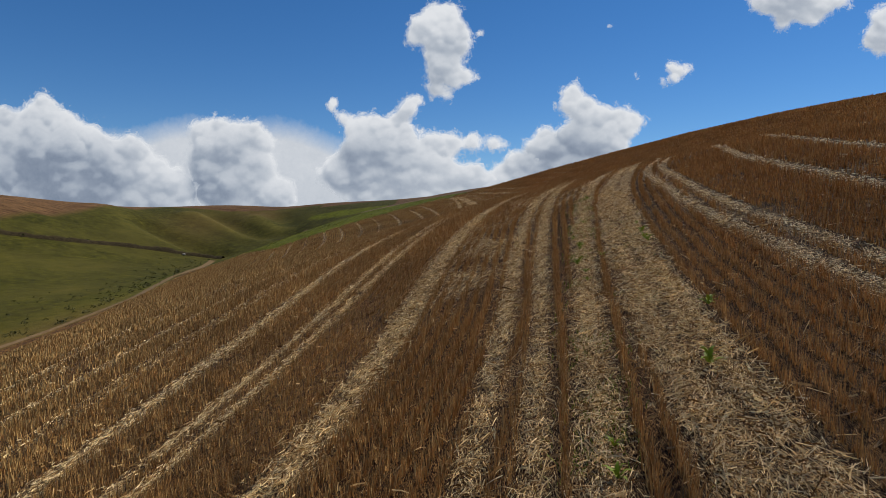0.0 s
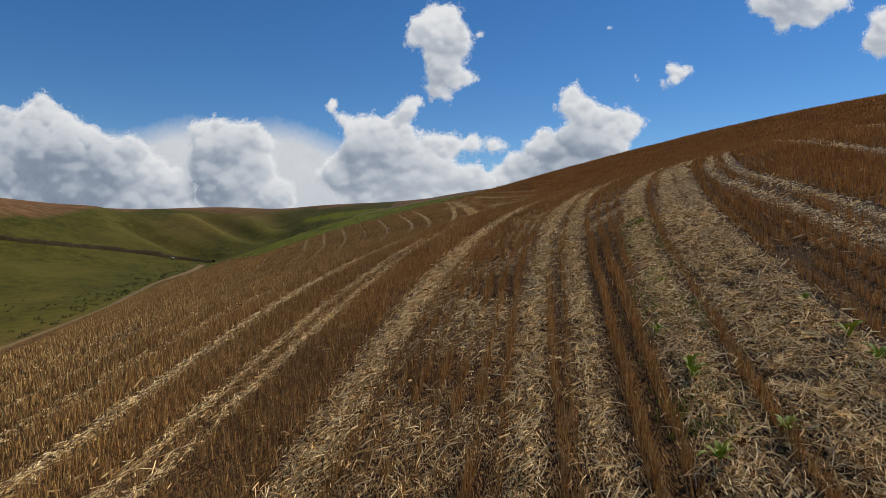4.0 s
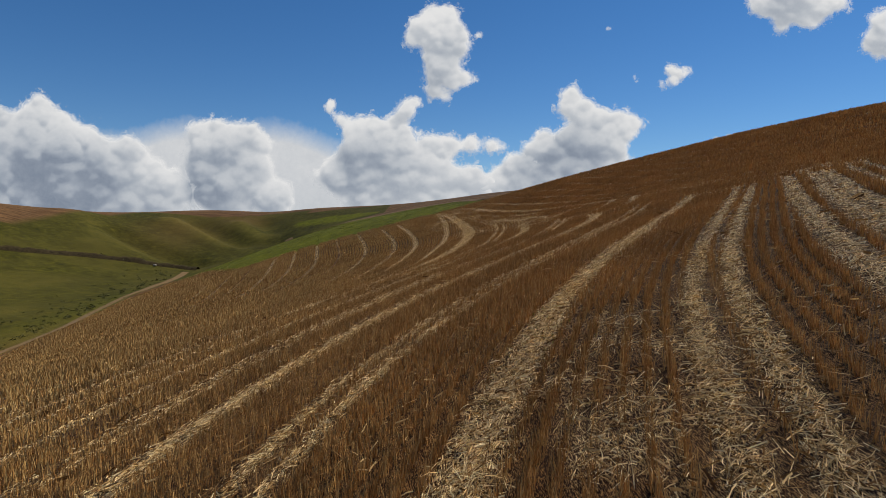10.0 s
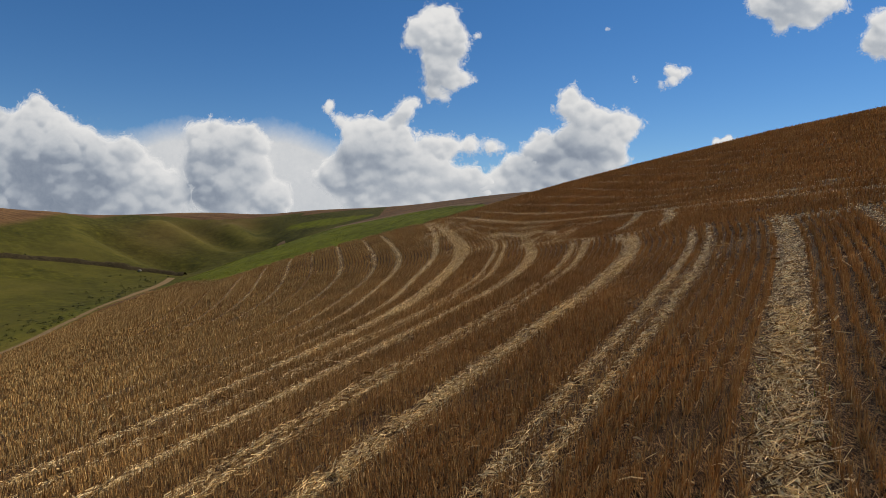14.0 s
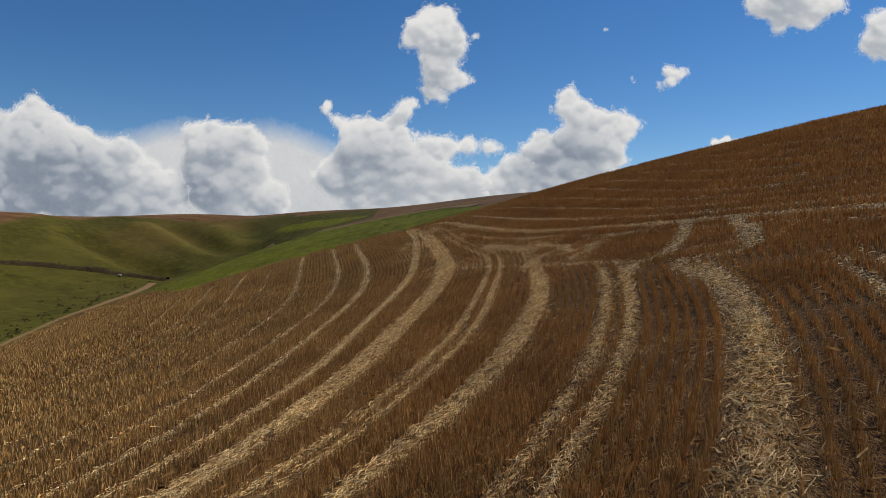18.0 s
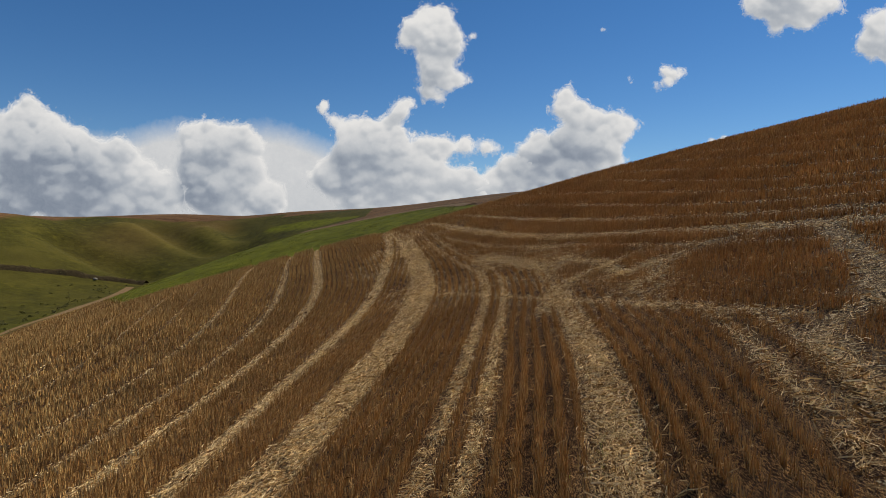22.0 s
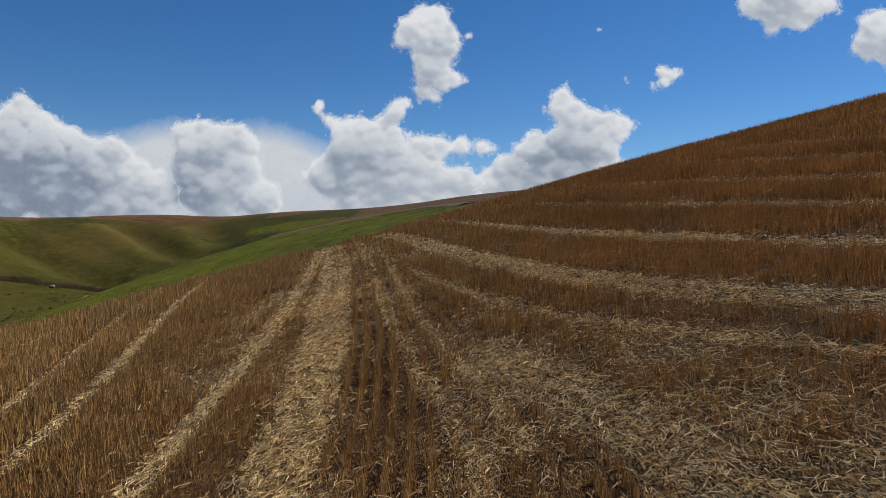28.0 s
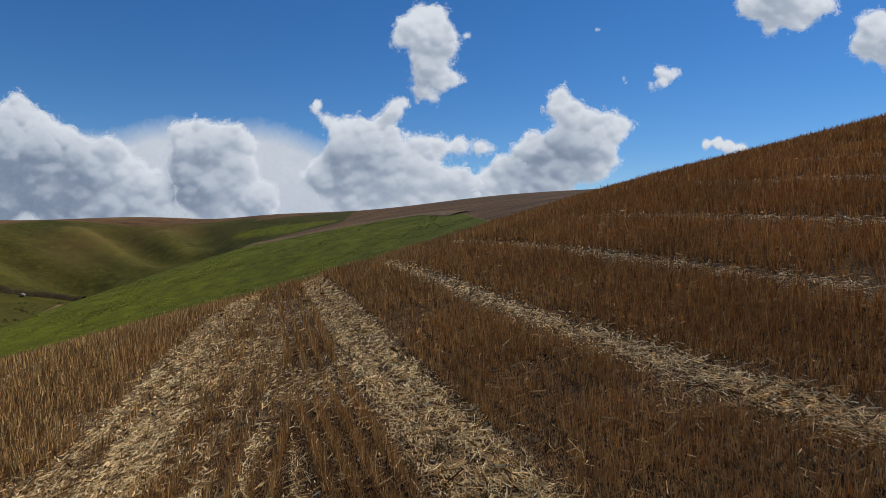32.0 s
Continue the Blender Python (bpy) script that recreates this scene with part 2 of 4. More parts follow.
for n in range(14):
    LOWER.insert(0, ("thin" if n % 2 else "wide", [v + 2.3 for v in LOWER[0][1]]))
# The upper land, beyond the turning strip: x at y = 35, 40, 45 ...
for shift in (5.4, 3.6, 1.8):
    lane(UPPER, "bare", [v - shift for v in (16.5, 16.3, 15.9, 15.5, 15.0, 14.5, 13.5, 12.0, 10.4, 7.7, 5.8, 4.2, 2.9, 1.6)], 19, -1.2)
lane(UPPER, "slim", [16.5, 16.3, 15.9, 15.5, 15.0, 14.5, 13.5, 12.0, 10.4, 7.7, 5.8, 4.2, 2.9, 1.6], 19, -1.2)
lane(UPPER, "broad", [18.2, 17.9, 17.5, 17.1, 16.6, 16.0, 15.1, 13.8, 12.0, 9.5, 7.5, 5.9, 4.5, 3.2], 19, -1.1)
lane(UPPER, "bold", [19.9, 19.6, 19.2, 18.8, 18.3, 17.6, 16.7, 15.5, 14.2, 12.4, 10.4, 8.5, 7.0, 5.7, 4.6], 19, -0.9)
lane(UPPER, "wide", [22.0, 21.6, 21.2, 20.7, 20.1, 19.4, 18.4, 17.2, 16.0, 14.8, 13.3, 11.5, 9.9, 8.5, 7.4], 19, -1.0)
lane(UPPER, "wide", [24.0, 23.6, 23.1, 22.5, 21.8, 21.0, 20.0, 18.9, 17.8, 16.8, 15.7, 14.4, 12.9, 11.4, 9.9], 19, -1.3)
lane(UPPER, "wide", [26.0, 25.6, 25.0, 24.3, 23.5, 22.6, 21.6, 20.6, 19.6, 18.7, 17.9, 17.0, 16.2, 15.2, 14.2], 19, -1.2)
for n in range(18):
    lane(UPPER, "wide", [v + 2.3 for v in UPPER[-1][1]], 19, 0)
LOWER_AT = [lambda y, v=v: through_points(v, 0, 5, y) for _, v in LOWER]
UPPER_AT = [lambda y, v=v: through_points(v, 35, 5, y) for _, v in UPPER][::-1]
UPPER_KIND = [kind for kind, _ in UPPER][::-1]
LOWER_KIND = [kind for kind, _ in LOWER]
LANES = {"wide": [(0, 0.27)], "bold": [(0, 0.34)], "broad": [(-0.24, 0.27), (0.24, 0.27)], "pair": [(-0.27, 0.15), (0.27, 0.15)],
         "twin": [(-0.29, 0.19), (0.29, 0.19)], "thin": [(0, 0.14)], "slim": [(0, 0.20)], "bare": []}


def turn_line(y):
    """Where the upper land begins, as x; far off to the right at the start of the field."""
    return np.interp(y, [30, 38, 43, 47, 52, 56, 60.5, 63, 66, 70, 74, 78, 82, 86, 90, 97, 105, 140],
                     [34, 23, 18, 14.8, 12.8, 11.7, 10.1, 9.4, 8.7, 8.4, 7.8, 7.0, 6.2, 5.4, 4.6, 2.5, 0.5, -8])


def is_upper(x, y):
    return x > turn_line(y)


def field_edge(x):
    """The far end of the stubble field, past the brow."""
    return np.interp(x, [-90, -80, -70, -60, -50, -40, -30, -15, 0, 12, 20, 40, 80], [240, 215, 190, 168, 150, 135, 122, 112, 108, 114, 135, 170, 200])


def in_field(x, y):
    return (y < field_edge(x)) & (x > np.interp(y, [0, 88, 104, 126, 150, 180, 210, 240], [-76, -68, -63, -59.5, -64.5, -73, -81.5, -88]))


def patchy(x, y, size, seed=0):
    """Smooth random patches, 0 to 1, about the given size across."""
    table = np.random.default_rng(100 + seed).random((64, 64))
    out, total = 0.0, 0.0
    for octave in range(3):
        k, w = 2.0 ** octave / size, 0.5 ** octave
        u, v = x * k + 17.3 * octave, y * k - 9.1 * octave
        i, j = np.floor(u).astype(int), np.floor(v).astype(int)
        f, g = u - i, v - j
        f, g = f * f * (3 - 2 * f), g * g * (3 - 2 * g)
        a, b = table[i % 64, j % 64], table[(i + 1) % 64, j % 64]
        c, d = table[i % 64, (j + 1) % 64], table[(i + 1) % 64, (j + 1) % 64]
        out = out + w * (a + (b - a) * f + (c - a) * g + (a - b - c + d) * f * g)
        total += w
    return out / total


# wheel marks and loops of straw that cross the rows where the machines turned, as plan lines with half their width
CROSSINGS = [
    ([(3.3, 21.6), (3.7, 22.5), (4.6, 23.9), (5.8, 25.7), (7.3, 28.0)], 0.13),
    ([(3.7, 20.9), (3.9, 21.4), (4.8, 22.8), (5.6, 23.8)], 0.13),
    ([(12.6, 49.5), (13.4, 47.8), (14.1, 46.7), (16.1, 46.3), (18.9, 48.6)], 0.35),
    ([(9.3, 58.6), (9.4, 59.2), (10.0, 59.9), (10.8, 60.1), (11.9, 59.3), (12.5, 58.4)], 0.25),
    ([(10.8, 60.0), (12.7, 63.3), (14.6, 67.9)], 0.28),
    ([(10.5, 58.1), (9.9, 55.8), (9.7, 54.0), (9.5, 53.1)], 0.25),
    ([(14.9, 63.9), (13.2, 59.5), (12.4, 57.2)], 0.25),
    ([(11.0, 57.5), (11.8, 56.7), (13.6, 59.6), (14.8, 63.8)], 0.20),
    ([(4.7, 73.4), (6.8, 69.2), (8.2, 65.8), (9.2, 62.9), (10.0, 60.5)], 0.16),
    ([(9.5, 59.7), (9.3, 58.8), (8.9, 57.7), (8.5, 56.9)], 0.22),
    ([(7.0, 66.0), (7.4, 67.2), (7.8, 68.6), (8.5, 69.6), (9.1, 70.1), (10.7, 71.0), (11.8, 70.6)], 0.26),
    ([(8.2, 69.0), (7.8, 68.1), (7.6, 66.9), (7.5, 65.7)], 0.22),
    ([(9.3, 68.4), (9.9, 68.3), (10.7, 69.0), (11.1, 68.7)], 0.30),
    ([(9.0, 73.1), (9.7, 71.4), (9.6, 68.0)], 0.30),
    ([(11.4, 70.0), (13.0, 69.2), (14.0, 67.7), (15.8, 67.3)], 0.22),
    ([(6.6, 79.0), (7.3, 76.9), (7.8, 75.2), (8.2, 73.4), (8.4, 72.1)], 0.45),
    ([(3.8, 72.0), (4.0, 76.0), (3.8, 81.0), (3.3, 86.0), (2.6, 91.0), (2.0, 96.0)], 1.1),
    ([(1.8, 82.0), (2.2, 87.0), (2.6, 92.0), (2.4, 97.0)], 1.9),
    ([(4.6, 84.0), (4.9, 87.5), (5.0, 91.0)], 1.0),
    ([(0.35, 12.0), (0.85, 15.0), (1.7, 20.0), (2.9, 25.0), (4.2, 29.0)], 1.0),
    ([(6.0, 72.0), (6.8, 77.0), (7.0, 81.0)], 1.2),
    ([(9.2, 73.0), (8.4, 79.0)], 0.9),
    ([(9.3, 65.5), (10.4, 68.5), (12.0, 69.0)], 1.0),
]


def off_line(line, x, y):
    """The distance from a plan line."""
    best = np.full(np.shape(x), 1e9)
    for (x0, y0), (x1, y1) in zip(line[:-1], line[1:]):
        u = np.clip(((x - x0) * (x1 - x0) + (y - y0) * (y1 - y0)) / ((x1 - x0) ** 2 + (y1 - y0) ** 2), 0, 1)
        best = np.minimum(best, np.hypot(x - x0 - u * (x1 - x0), y - y0 - u * (y1 - y0)))
    return best


def mixed(x, y):
    """Where the machines turned and drove about: lanes and stubble are jumbled there."""
    off = x - turn_line(y)
    strip = step_to(y, 42, 48) * (1 - step_to(np.abs(off - 0.6), 1.0, 3.2)) * (1 - step_to(y, 94, 102))
    return strip


def lane_cover(x, y):
    """How much loose straw lies at a place, 0 to 1."""
    total = np.zeros_like(x)
    wear = np.clip(0.5 + 1.1 * patchy(x, y, 2.2, 44), 0.5, 1)
    up = is_upper(x, y)
    for at, kinds, here in ((LOWER_AT, LOWER_KIND, ~up), (UPPER_AT, UPPER_KIND, up)):
        for f, kind in zip(at, kinds):
            centre = f(y)
            for off, half in LANES[kind]:
                total = np.maximum(total, here * {"thin": 0.2, "pair": 0.6, "slim": 0.7}.get(kind, 1.0) * wear * np.clip((half + 0.08 - np.abs(x - centre - off)) / 0.16, 0, 1))
    return np.maximum(total * (1 - 0.6 * mixed(x, y) * ~up), worn(x, y))


def worn(x, y):
    """Straw cover of the loops and of the turning strip."""
    total = np.zeros_like(x)
    for line, half in CROSSINGS:
        torn = 0.9 if half < 0.9 else 0.7 * np.clip((patchy(x, y, 0.6, 61) - 0.46) / 0.08, 0.0, 1)
        total = np.maximum(total, torn * np.clip((half + 0.15 - off_line(line, x, y)) / (0.25 if half < 0.9 else 0.9), 0, 1))
    turn = np.clip(1.3 - np.abs(x - turn_line(y) + 0.4) / 1.2, 0, 1) * (y > 63) * (y < 104)
    return np.maximum(total, turn * 0.6 * (patchy(x, y, 0.9, 3) > 0.58))


def eye_distance(x, y):
    """About how near the flight comes to a place while it is in view."""
    px = np.interp(y, [r[2] for r in PATH], [r[1] for r in PATH])
    side = np.abs(x - px) * 1.74
    beyond = np.hypot(x - 6.7, np.maximum(y - 80, 0))
    return np.maximum(3.2, np.where(y > 82, np.maximum(beyond, side * 0.6), side))


def graded(points):
    """Grid lines from (place, step) stops, the step changing evenly between them."""
    out = [points[0][0]]
    while out[-1] < points[-1][0]:
        out.append(out[-1] + float(np.interp(out[-1], [p for p, _ in points], [s for _, s in points])))
    return np.array(out)


def mesh_from(name, verts, faces, material, smooth=False, **layers):
    """A mesh object from arrays of corners and of faces with three or four corners."""
    me = bpy.data.meshes.new(name)
    verts, faces = np.asarray(verts, np.float32), np.asarray(faces, np.int32)
    n, k = faces.shape
    me.vertices.add(len(verts))
    me.vertices.foreach_set("co", verts.ravel())
    me.loops.add(n * k)
    me.loops.foreach_set("vertex_index", faces.ravel())
    me.polygons.add(n)
    me.polygons.foreach_set("loop_start", np.arange(0, n * k, k, dtype=np.int32))
    me.polygons.foreach_set("use_smooth", np.full(n, smooth))
    for key, values in layers.items():
        me.attributes.new(key, "FLOAT", "POINT").data.foreach_set("value", np.asarray(values, np.float32))
    me.update(calc_edges=True)
    me.materials.append(material)
    return me


def grid_faces(nx, ny):
    i = np.arange(ny - 1)[:, None] * nx + np.arange(nx - 1)[None, :]
    i = i.ravel()
    return np.stack([i, i + 1, i + nx + 1, i + nx], 1)


def build_ground():
    xs = graded([(-2600, 120), (-320, 14), (-120, 3.5), (-30, 0.8), (-6, 0.19), (14, 0.19), (40, 0.9), (150, 8), (2600, 160)])
    ys = graded([(-600, 60), (-30, 3), (0, 0.6), (100, 0.6), (140, 1.2), (340, 3.0), (500, 20), (2600, 160)])
    x, y = np.meshgrid(xs, ys)
    x, y = x.ravel(), y.ravel()
    z = height(x, y)
    field = in_field(x, y)
    straw = lane_cover(x, y) * field
    # the green land, the bare land above the bank road, the ploughed hill on the left
    road = np.interp(x, [-68, -45, -21, -14, -2, 6.7, 10.6, 12, 12.5], [309, 245, 181, 170, 168, 165, 153, 135, 0])
    grass = (~field) & ((y < road) | (x < -68))
    wedge = ((x + 48) / 21) ** 2 + ((y - 322 + 0.35 * (x + 48)) / 8) ** 2 < 1
    grass = grass | wedge
    grass = grass | (~field & (x < -24) & (y > 170) & (y < 352))
    plough = (~field & ~grass) | ((x < -161 + 0.1 * (y - 250)) & (y > 100)) | ((y > 343 + 16 * step_to(x, -118, -92)) & (x < -60)) | (y > 372)
    # ridges get a sunlit yellow painted into their colour, hollows stay dark
    bulge = z - (height(x + 9, y) + height(x - 9, y) + height(x, y + 9) + height(x, y - 9)) / 4
    lit_ridge = np.clip(bulge * 0.8 - 0.30 + (patchy(x, y, 9, 41) - 0.5) * 0.7, 0, 0.6) * (y > 90)
    lush = np.maximum(wedge * 1.0, step_to(x, -84, -50) * (y > 100) * (1 - step_to(y, 270, 300)))
    rust = (0.5 * np.exp(-((x + 118) ** 2 + ((y - 312) / 1.6) ** 2) / 300) + 0.7 * np.exp(-((x + 98) ** 2 + (y - 345) ** 2) / 120)
            + 0.8 * np.exp(-((x + 62) ** 2 + ((y - 98) / 2.5) ** 2) / 220))
    verts = np.stack([x, y, z], 1)
    me = mesh_from("ground", verts, grid_faces(len(xs), len(ys)), GROUND, True, straw=straw, grass=grass * 1.0,
                   plough=plough * 1.0, lush=lush, lit_ridge=lit_ridge, rust=np.clip(rust, 0, 0.8))
    return tagged(new("ground", me), "rolling hillside of brown soil, green pasture and ploughed land", "ground", kind="structure")


ground = build_ground()

# ---- stubble and straw ----
rng = np.random.default_rng(7)


def blades(x, y, tall, wide, lean, name, material, fine=None):
    """Upright stalks standing on the ground: bent tapering strips where fine is set, single slivers elsewhere."""
    n = len(x)
    z = lie(x, y) - 0.02
    turn = rng.uniform(0, 2 * math.pi, n)
    tilt = rng.normal(0, lean, (n, 2)) * tall[:, None]
    bend = rng.normal(0, lean * 0.6, (n, 2)) * tall[:, None]
    a = np.stack([np.cos(turn), np.sin(turn)], 1) * wide[:, None] / 2
    base = np.stack([x, y], 1)
    mid = base + tilt * 0.5
    v = np.empty((n, 5, 3))
    v[:, 0, :2], v[:, 1, :2] = base - a, base + a
    v[:, 2, :2], v[:, 3, :2] = mid + a * 0.9, mid - a * 0.9
    v[:, 4, :2] = base + tilt + bend
    v[:, 0, 2] = v[:, 1, 2] = z
    v[:, 2, 2] = v[:, 3, 2] = z + tall * 0.55
    v[:, 4, 2] = z + tall
    near = np.ones(n, bool) if fine is None else fine
    p, q = v[near], v[~near][:, [0, 1, 4]]
    i, j = np.arange(len(p))[:, None] * 5, len(p) * 5 + np.arange(len(q))[:, None] * 3
    f = np.concatenate([i + [0, 1, 2], i + [0, 2, 3], i + [3, 2, 4], j + [0, 1, 2]])
    return mesh_from(name, np.concatenate([p.reshape(-1, 3), q.reshape(-1, 3)]), f, material)


def flakes(x, y, long, wide, name, material, lift=0.03, along=None, spread=1.0, tilt=0.3, fine=None):
    """Loose stalks that lie about: thin bent slips, turned about the way along and tilted."""
    n = len(x)
    z = lie(x, y) + rng.uniform(0.0, lift, n) * rng.random(n)
    turn = rng.uniform(0, 2 * math.pi, n) if along is None else along + rng.normal(0, spread, n) + math.pi * rng.integers(0, 2, n)
    d = np.stack([np.cos(turn), np.sin(turn)], 1) * long[:, None] / 2
    s = np.stack([-np.sin(turn), np.cos(turn)], 1) * wide[:, None] / 2
    slope = np.stack([lie(x + 0.5, y) - lie(x - 0.5, y), lie(x, y + 0.5) - lie(x, y - 0.5)], 1)
    rise = np.abs(rng.normal(0, 1, n)) * tilt * long * 0.5
    hump = rng.uniform(0.0, 0.12, n) * long
    roll = rng.normal(0, 1.8, n) * tilt * wide
    v = np.empty((n, 6, 3))
    base = np.stack([x, y], 1)
    kink = s * rng.normal(0, 1.5, n)[:, None] * np.minimum(1.0, long / wide / 12)[:, None]
    for k, (e, side) in enumerate(((-1, -1), (-1, 1), (0, 1), (1, 1), (1, -1), (0, -1))):
        q = d * e + s * side + (kink if e == 0 else 0)
        v[:, k, :2] = base + q
        v[:, k, 2] = z + (slope * q).sum(1) + rise * (0.5 + 0.5 * e) + (hump if e == 0 else 0) + roll * side * 0.5 + 0.012
    near = np.ones(n, bool) if fine is None else fine
    p, q = v[near], v[~near][:, [0, 4, 3, 1]]
    i, j = np.arange(len(p))[:, None] * 6, len(p) * 6 + np.arange(len(q))[:, None] * 4
    f = np.concatenate([i + [0, 5, 2, 1], i + [5, 4, 3, 2], j + [0, 1, 2, 3]])
    return mesh_from(name, np.concatenate([p.reshape(-1, 3), q.reshape(-1, 3)]), f, material)


ROW = 0.24
DENSE, WIDE, FAR = 640.0, 0.0074, 0.00115


def stalk_width(d):
    return np.maximum(WIDE, FAR * d * (1 + d / 60))


def band(f, g, fk, gk, y0, y1, upper):
    """Stubble between the lanes f and g (f to the right of g), sown in rows that run with them."""
    yc = np.linspace(y0, y1, 60)
    gap = f(yc) - g(yc)
    widest = float(gap.max())
    count = int(max(widest, 0.1) * (y1 - y0) * DENSE * (1.35 if upper else 1.1))
    y = rng.uniform(y0, y1, count)
    right, left = f(y), g(y)
    wide = np.maximum(right - left, 0)
    keep = rng.random(count) < np.minimum(1, WIDE / stalk_width(eye_distance((left + right) / 2, y) * 0.9 - 0.5)) * wide / widest
    y, right, left, wide = y[keep], right[keep], left[keep], wide[keep]
    row = np.floor(rng.random(len(y)) * wide / ROW)
    x = left + ROW * (row + 0.5) + rng.normal(0, 0.025, len(y)) + 0.08 * (patchy(left, y, 1.5, 31) - 0.5)
    cover = np.zeros(len(y))
    for centre, kind in ((right, fk), (left, gk)):
        for off, half in LANES[kind]:
            cover = np.maximum(cover, np.clip((half + 0.08 - np.abs(x - centre - off)) / 0.16, 0, 1))
    jumble = mixed(x, y)
    cover = np.maximum(cover * (1 - (0.2 if upper else 0.75) * jumble * (patchy(x, y, 0.8, 14) > 0.42)), worn(x, y))
    cell = np.floor(y / 0.11)
    luck = np.sin(cell * 78.23 + row * 37.7) * 43.7
    luck = luck - np.floor(luck)
    y = (cell + 0.2 + 0.6 * luck) * 0.11 + rng.normal(0, 0.022, len(y))
    d = eye_distance(x, y)
    w = stalk_width(d)
    thin_out = np.clip((patchy(x, y, 1.6, 1) - 0.20) / 0.14, 0.2, 1)
    chance = np.clip(1.05 - 1.15 * cover, 0.03, 1) * thin_out * (1 - 0.2 * jumble) * np.clip((190 - d) / 110, 0, 1)
    keep = (rng.random(len(x)) < chance) & in_field(x, y) & (is_upper(x, y) == upper)
    x, y, w, cover, luck = x[keep], y[keep], w[keep], cover[keep], luck[keep]
    tall = (0.82 + 0.3 * luck) * rng.normal(0.225, 0.05, len(x)).clip(0.08, 0.36) * (1 - 0.4 * cover) * (0.75 + 0.5 * patchy(x, y, 4.0, 2)) * (np.interp(y, [66, 84], [1.05, 1.35]) if upper else np.interp(y, [76, 88], [1.0, 1.35]))
    return x, y, tall, w, eye_distance(x, y) < 4.0


def build_stubble():
    for at, kinds, y0, y1, upper in ((LOWER_AT, LOWER_KIND, -2.0, 108.0, False), (UPPER_AT, UPPER_KIND, 35.0, 125.0, True)):
        for f, g, fk, gk in zip(at[:-1], at[1:], kinds[:-1], kinds[1:]):
            far = 150.0 if g(np.array([50.0]))[0] < -22 else y1
            x, y, tall, w, fine = band(f, g, fk, gk, y0, far, upper)
            if len(x) < 50:
                continue
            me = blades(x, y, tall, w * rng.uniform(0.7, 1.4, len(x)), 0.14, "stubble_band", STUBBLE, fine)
            tagged(new("stubble_band", me), "band of brown standing cereal stubble in drilled rows", "stubble",
                   "stubble bands of the upper land" if upper else "stubble bands of the lower land", "stuff")


def way_of(f, y):
    """The direction of a lane, as an angle from +x."""
    return np.arctan2(np.ones_like(y), (f(y + 0.5) - f(y - 0.5)))


def straw(x, y, along, label, group, spread=0.75):
    """One lane's loose straw, thinned with its distance from the flight."""
    keep = in_field(x, y)
    x, y, along = x[keep], y[keep], along[keep]
    d = eye_distance(x, y)
    w = np.maximum(0.0086, 0.00125 * d)
    keep = rng.random(len(x)) < np.minimum(1, (0.0086 / w) ** 1.9) * np.clip((60 - d) / 40, 0, 1)
    x, y, w, along, d = x[keep], y[keep], w[keep], along[keep], d[keep]
    if len(x) < 20:
        return
    long = rng.uniform(0.04, 0.17, len(x)) * np.interp(d, [5, 14], [1.0, 0.62])
    me = flakes(x, y, long, w * np.interp(d, [4, 9], [0.58, 0.85]) * rng.uniform(0.6, 1.4, len(x)), "straw_lane", STRAW, 0.12, along, spread, np.where(d < 7, 0.5, 0.22), d < 3.3)
    tagged(new("straw_lane", me), label, "straw", group, "stuff")


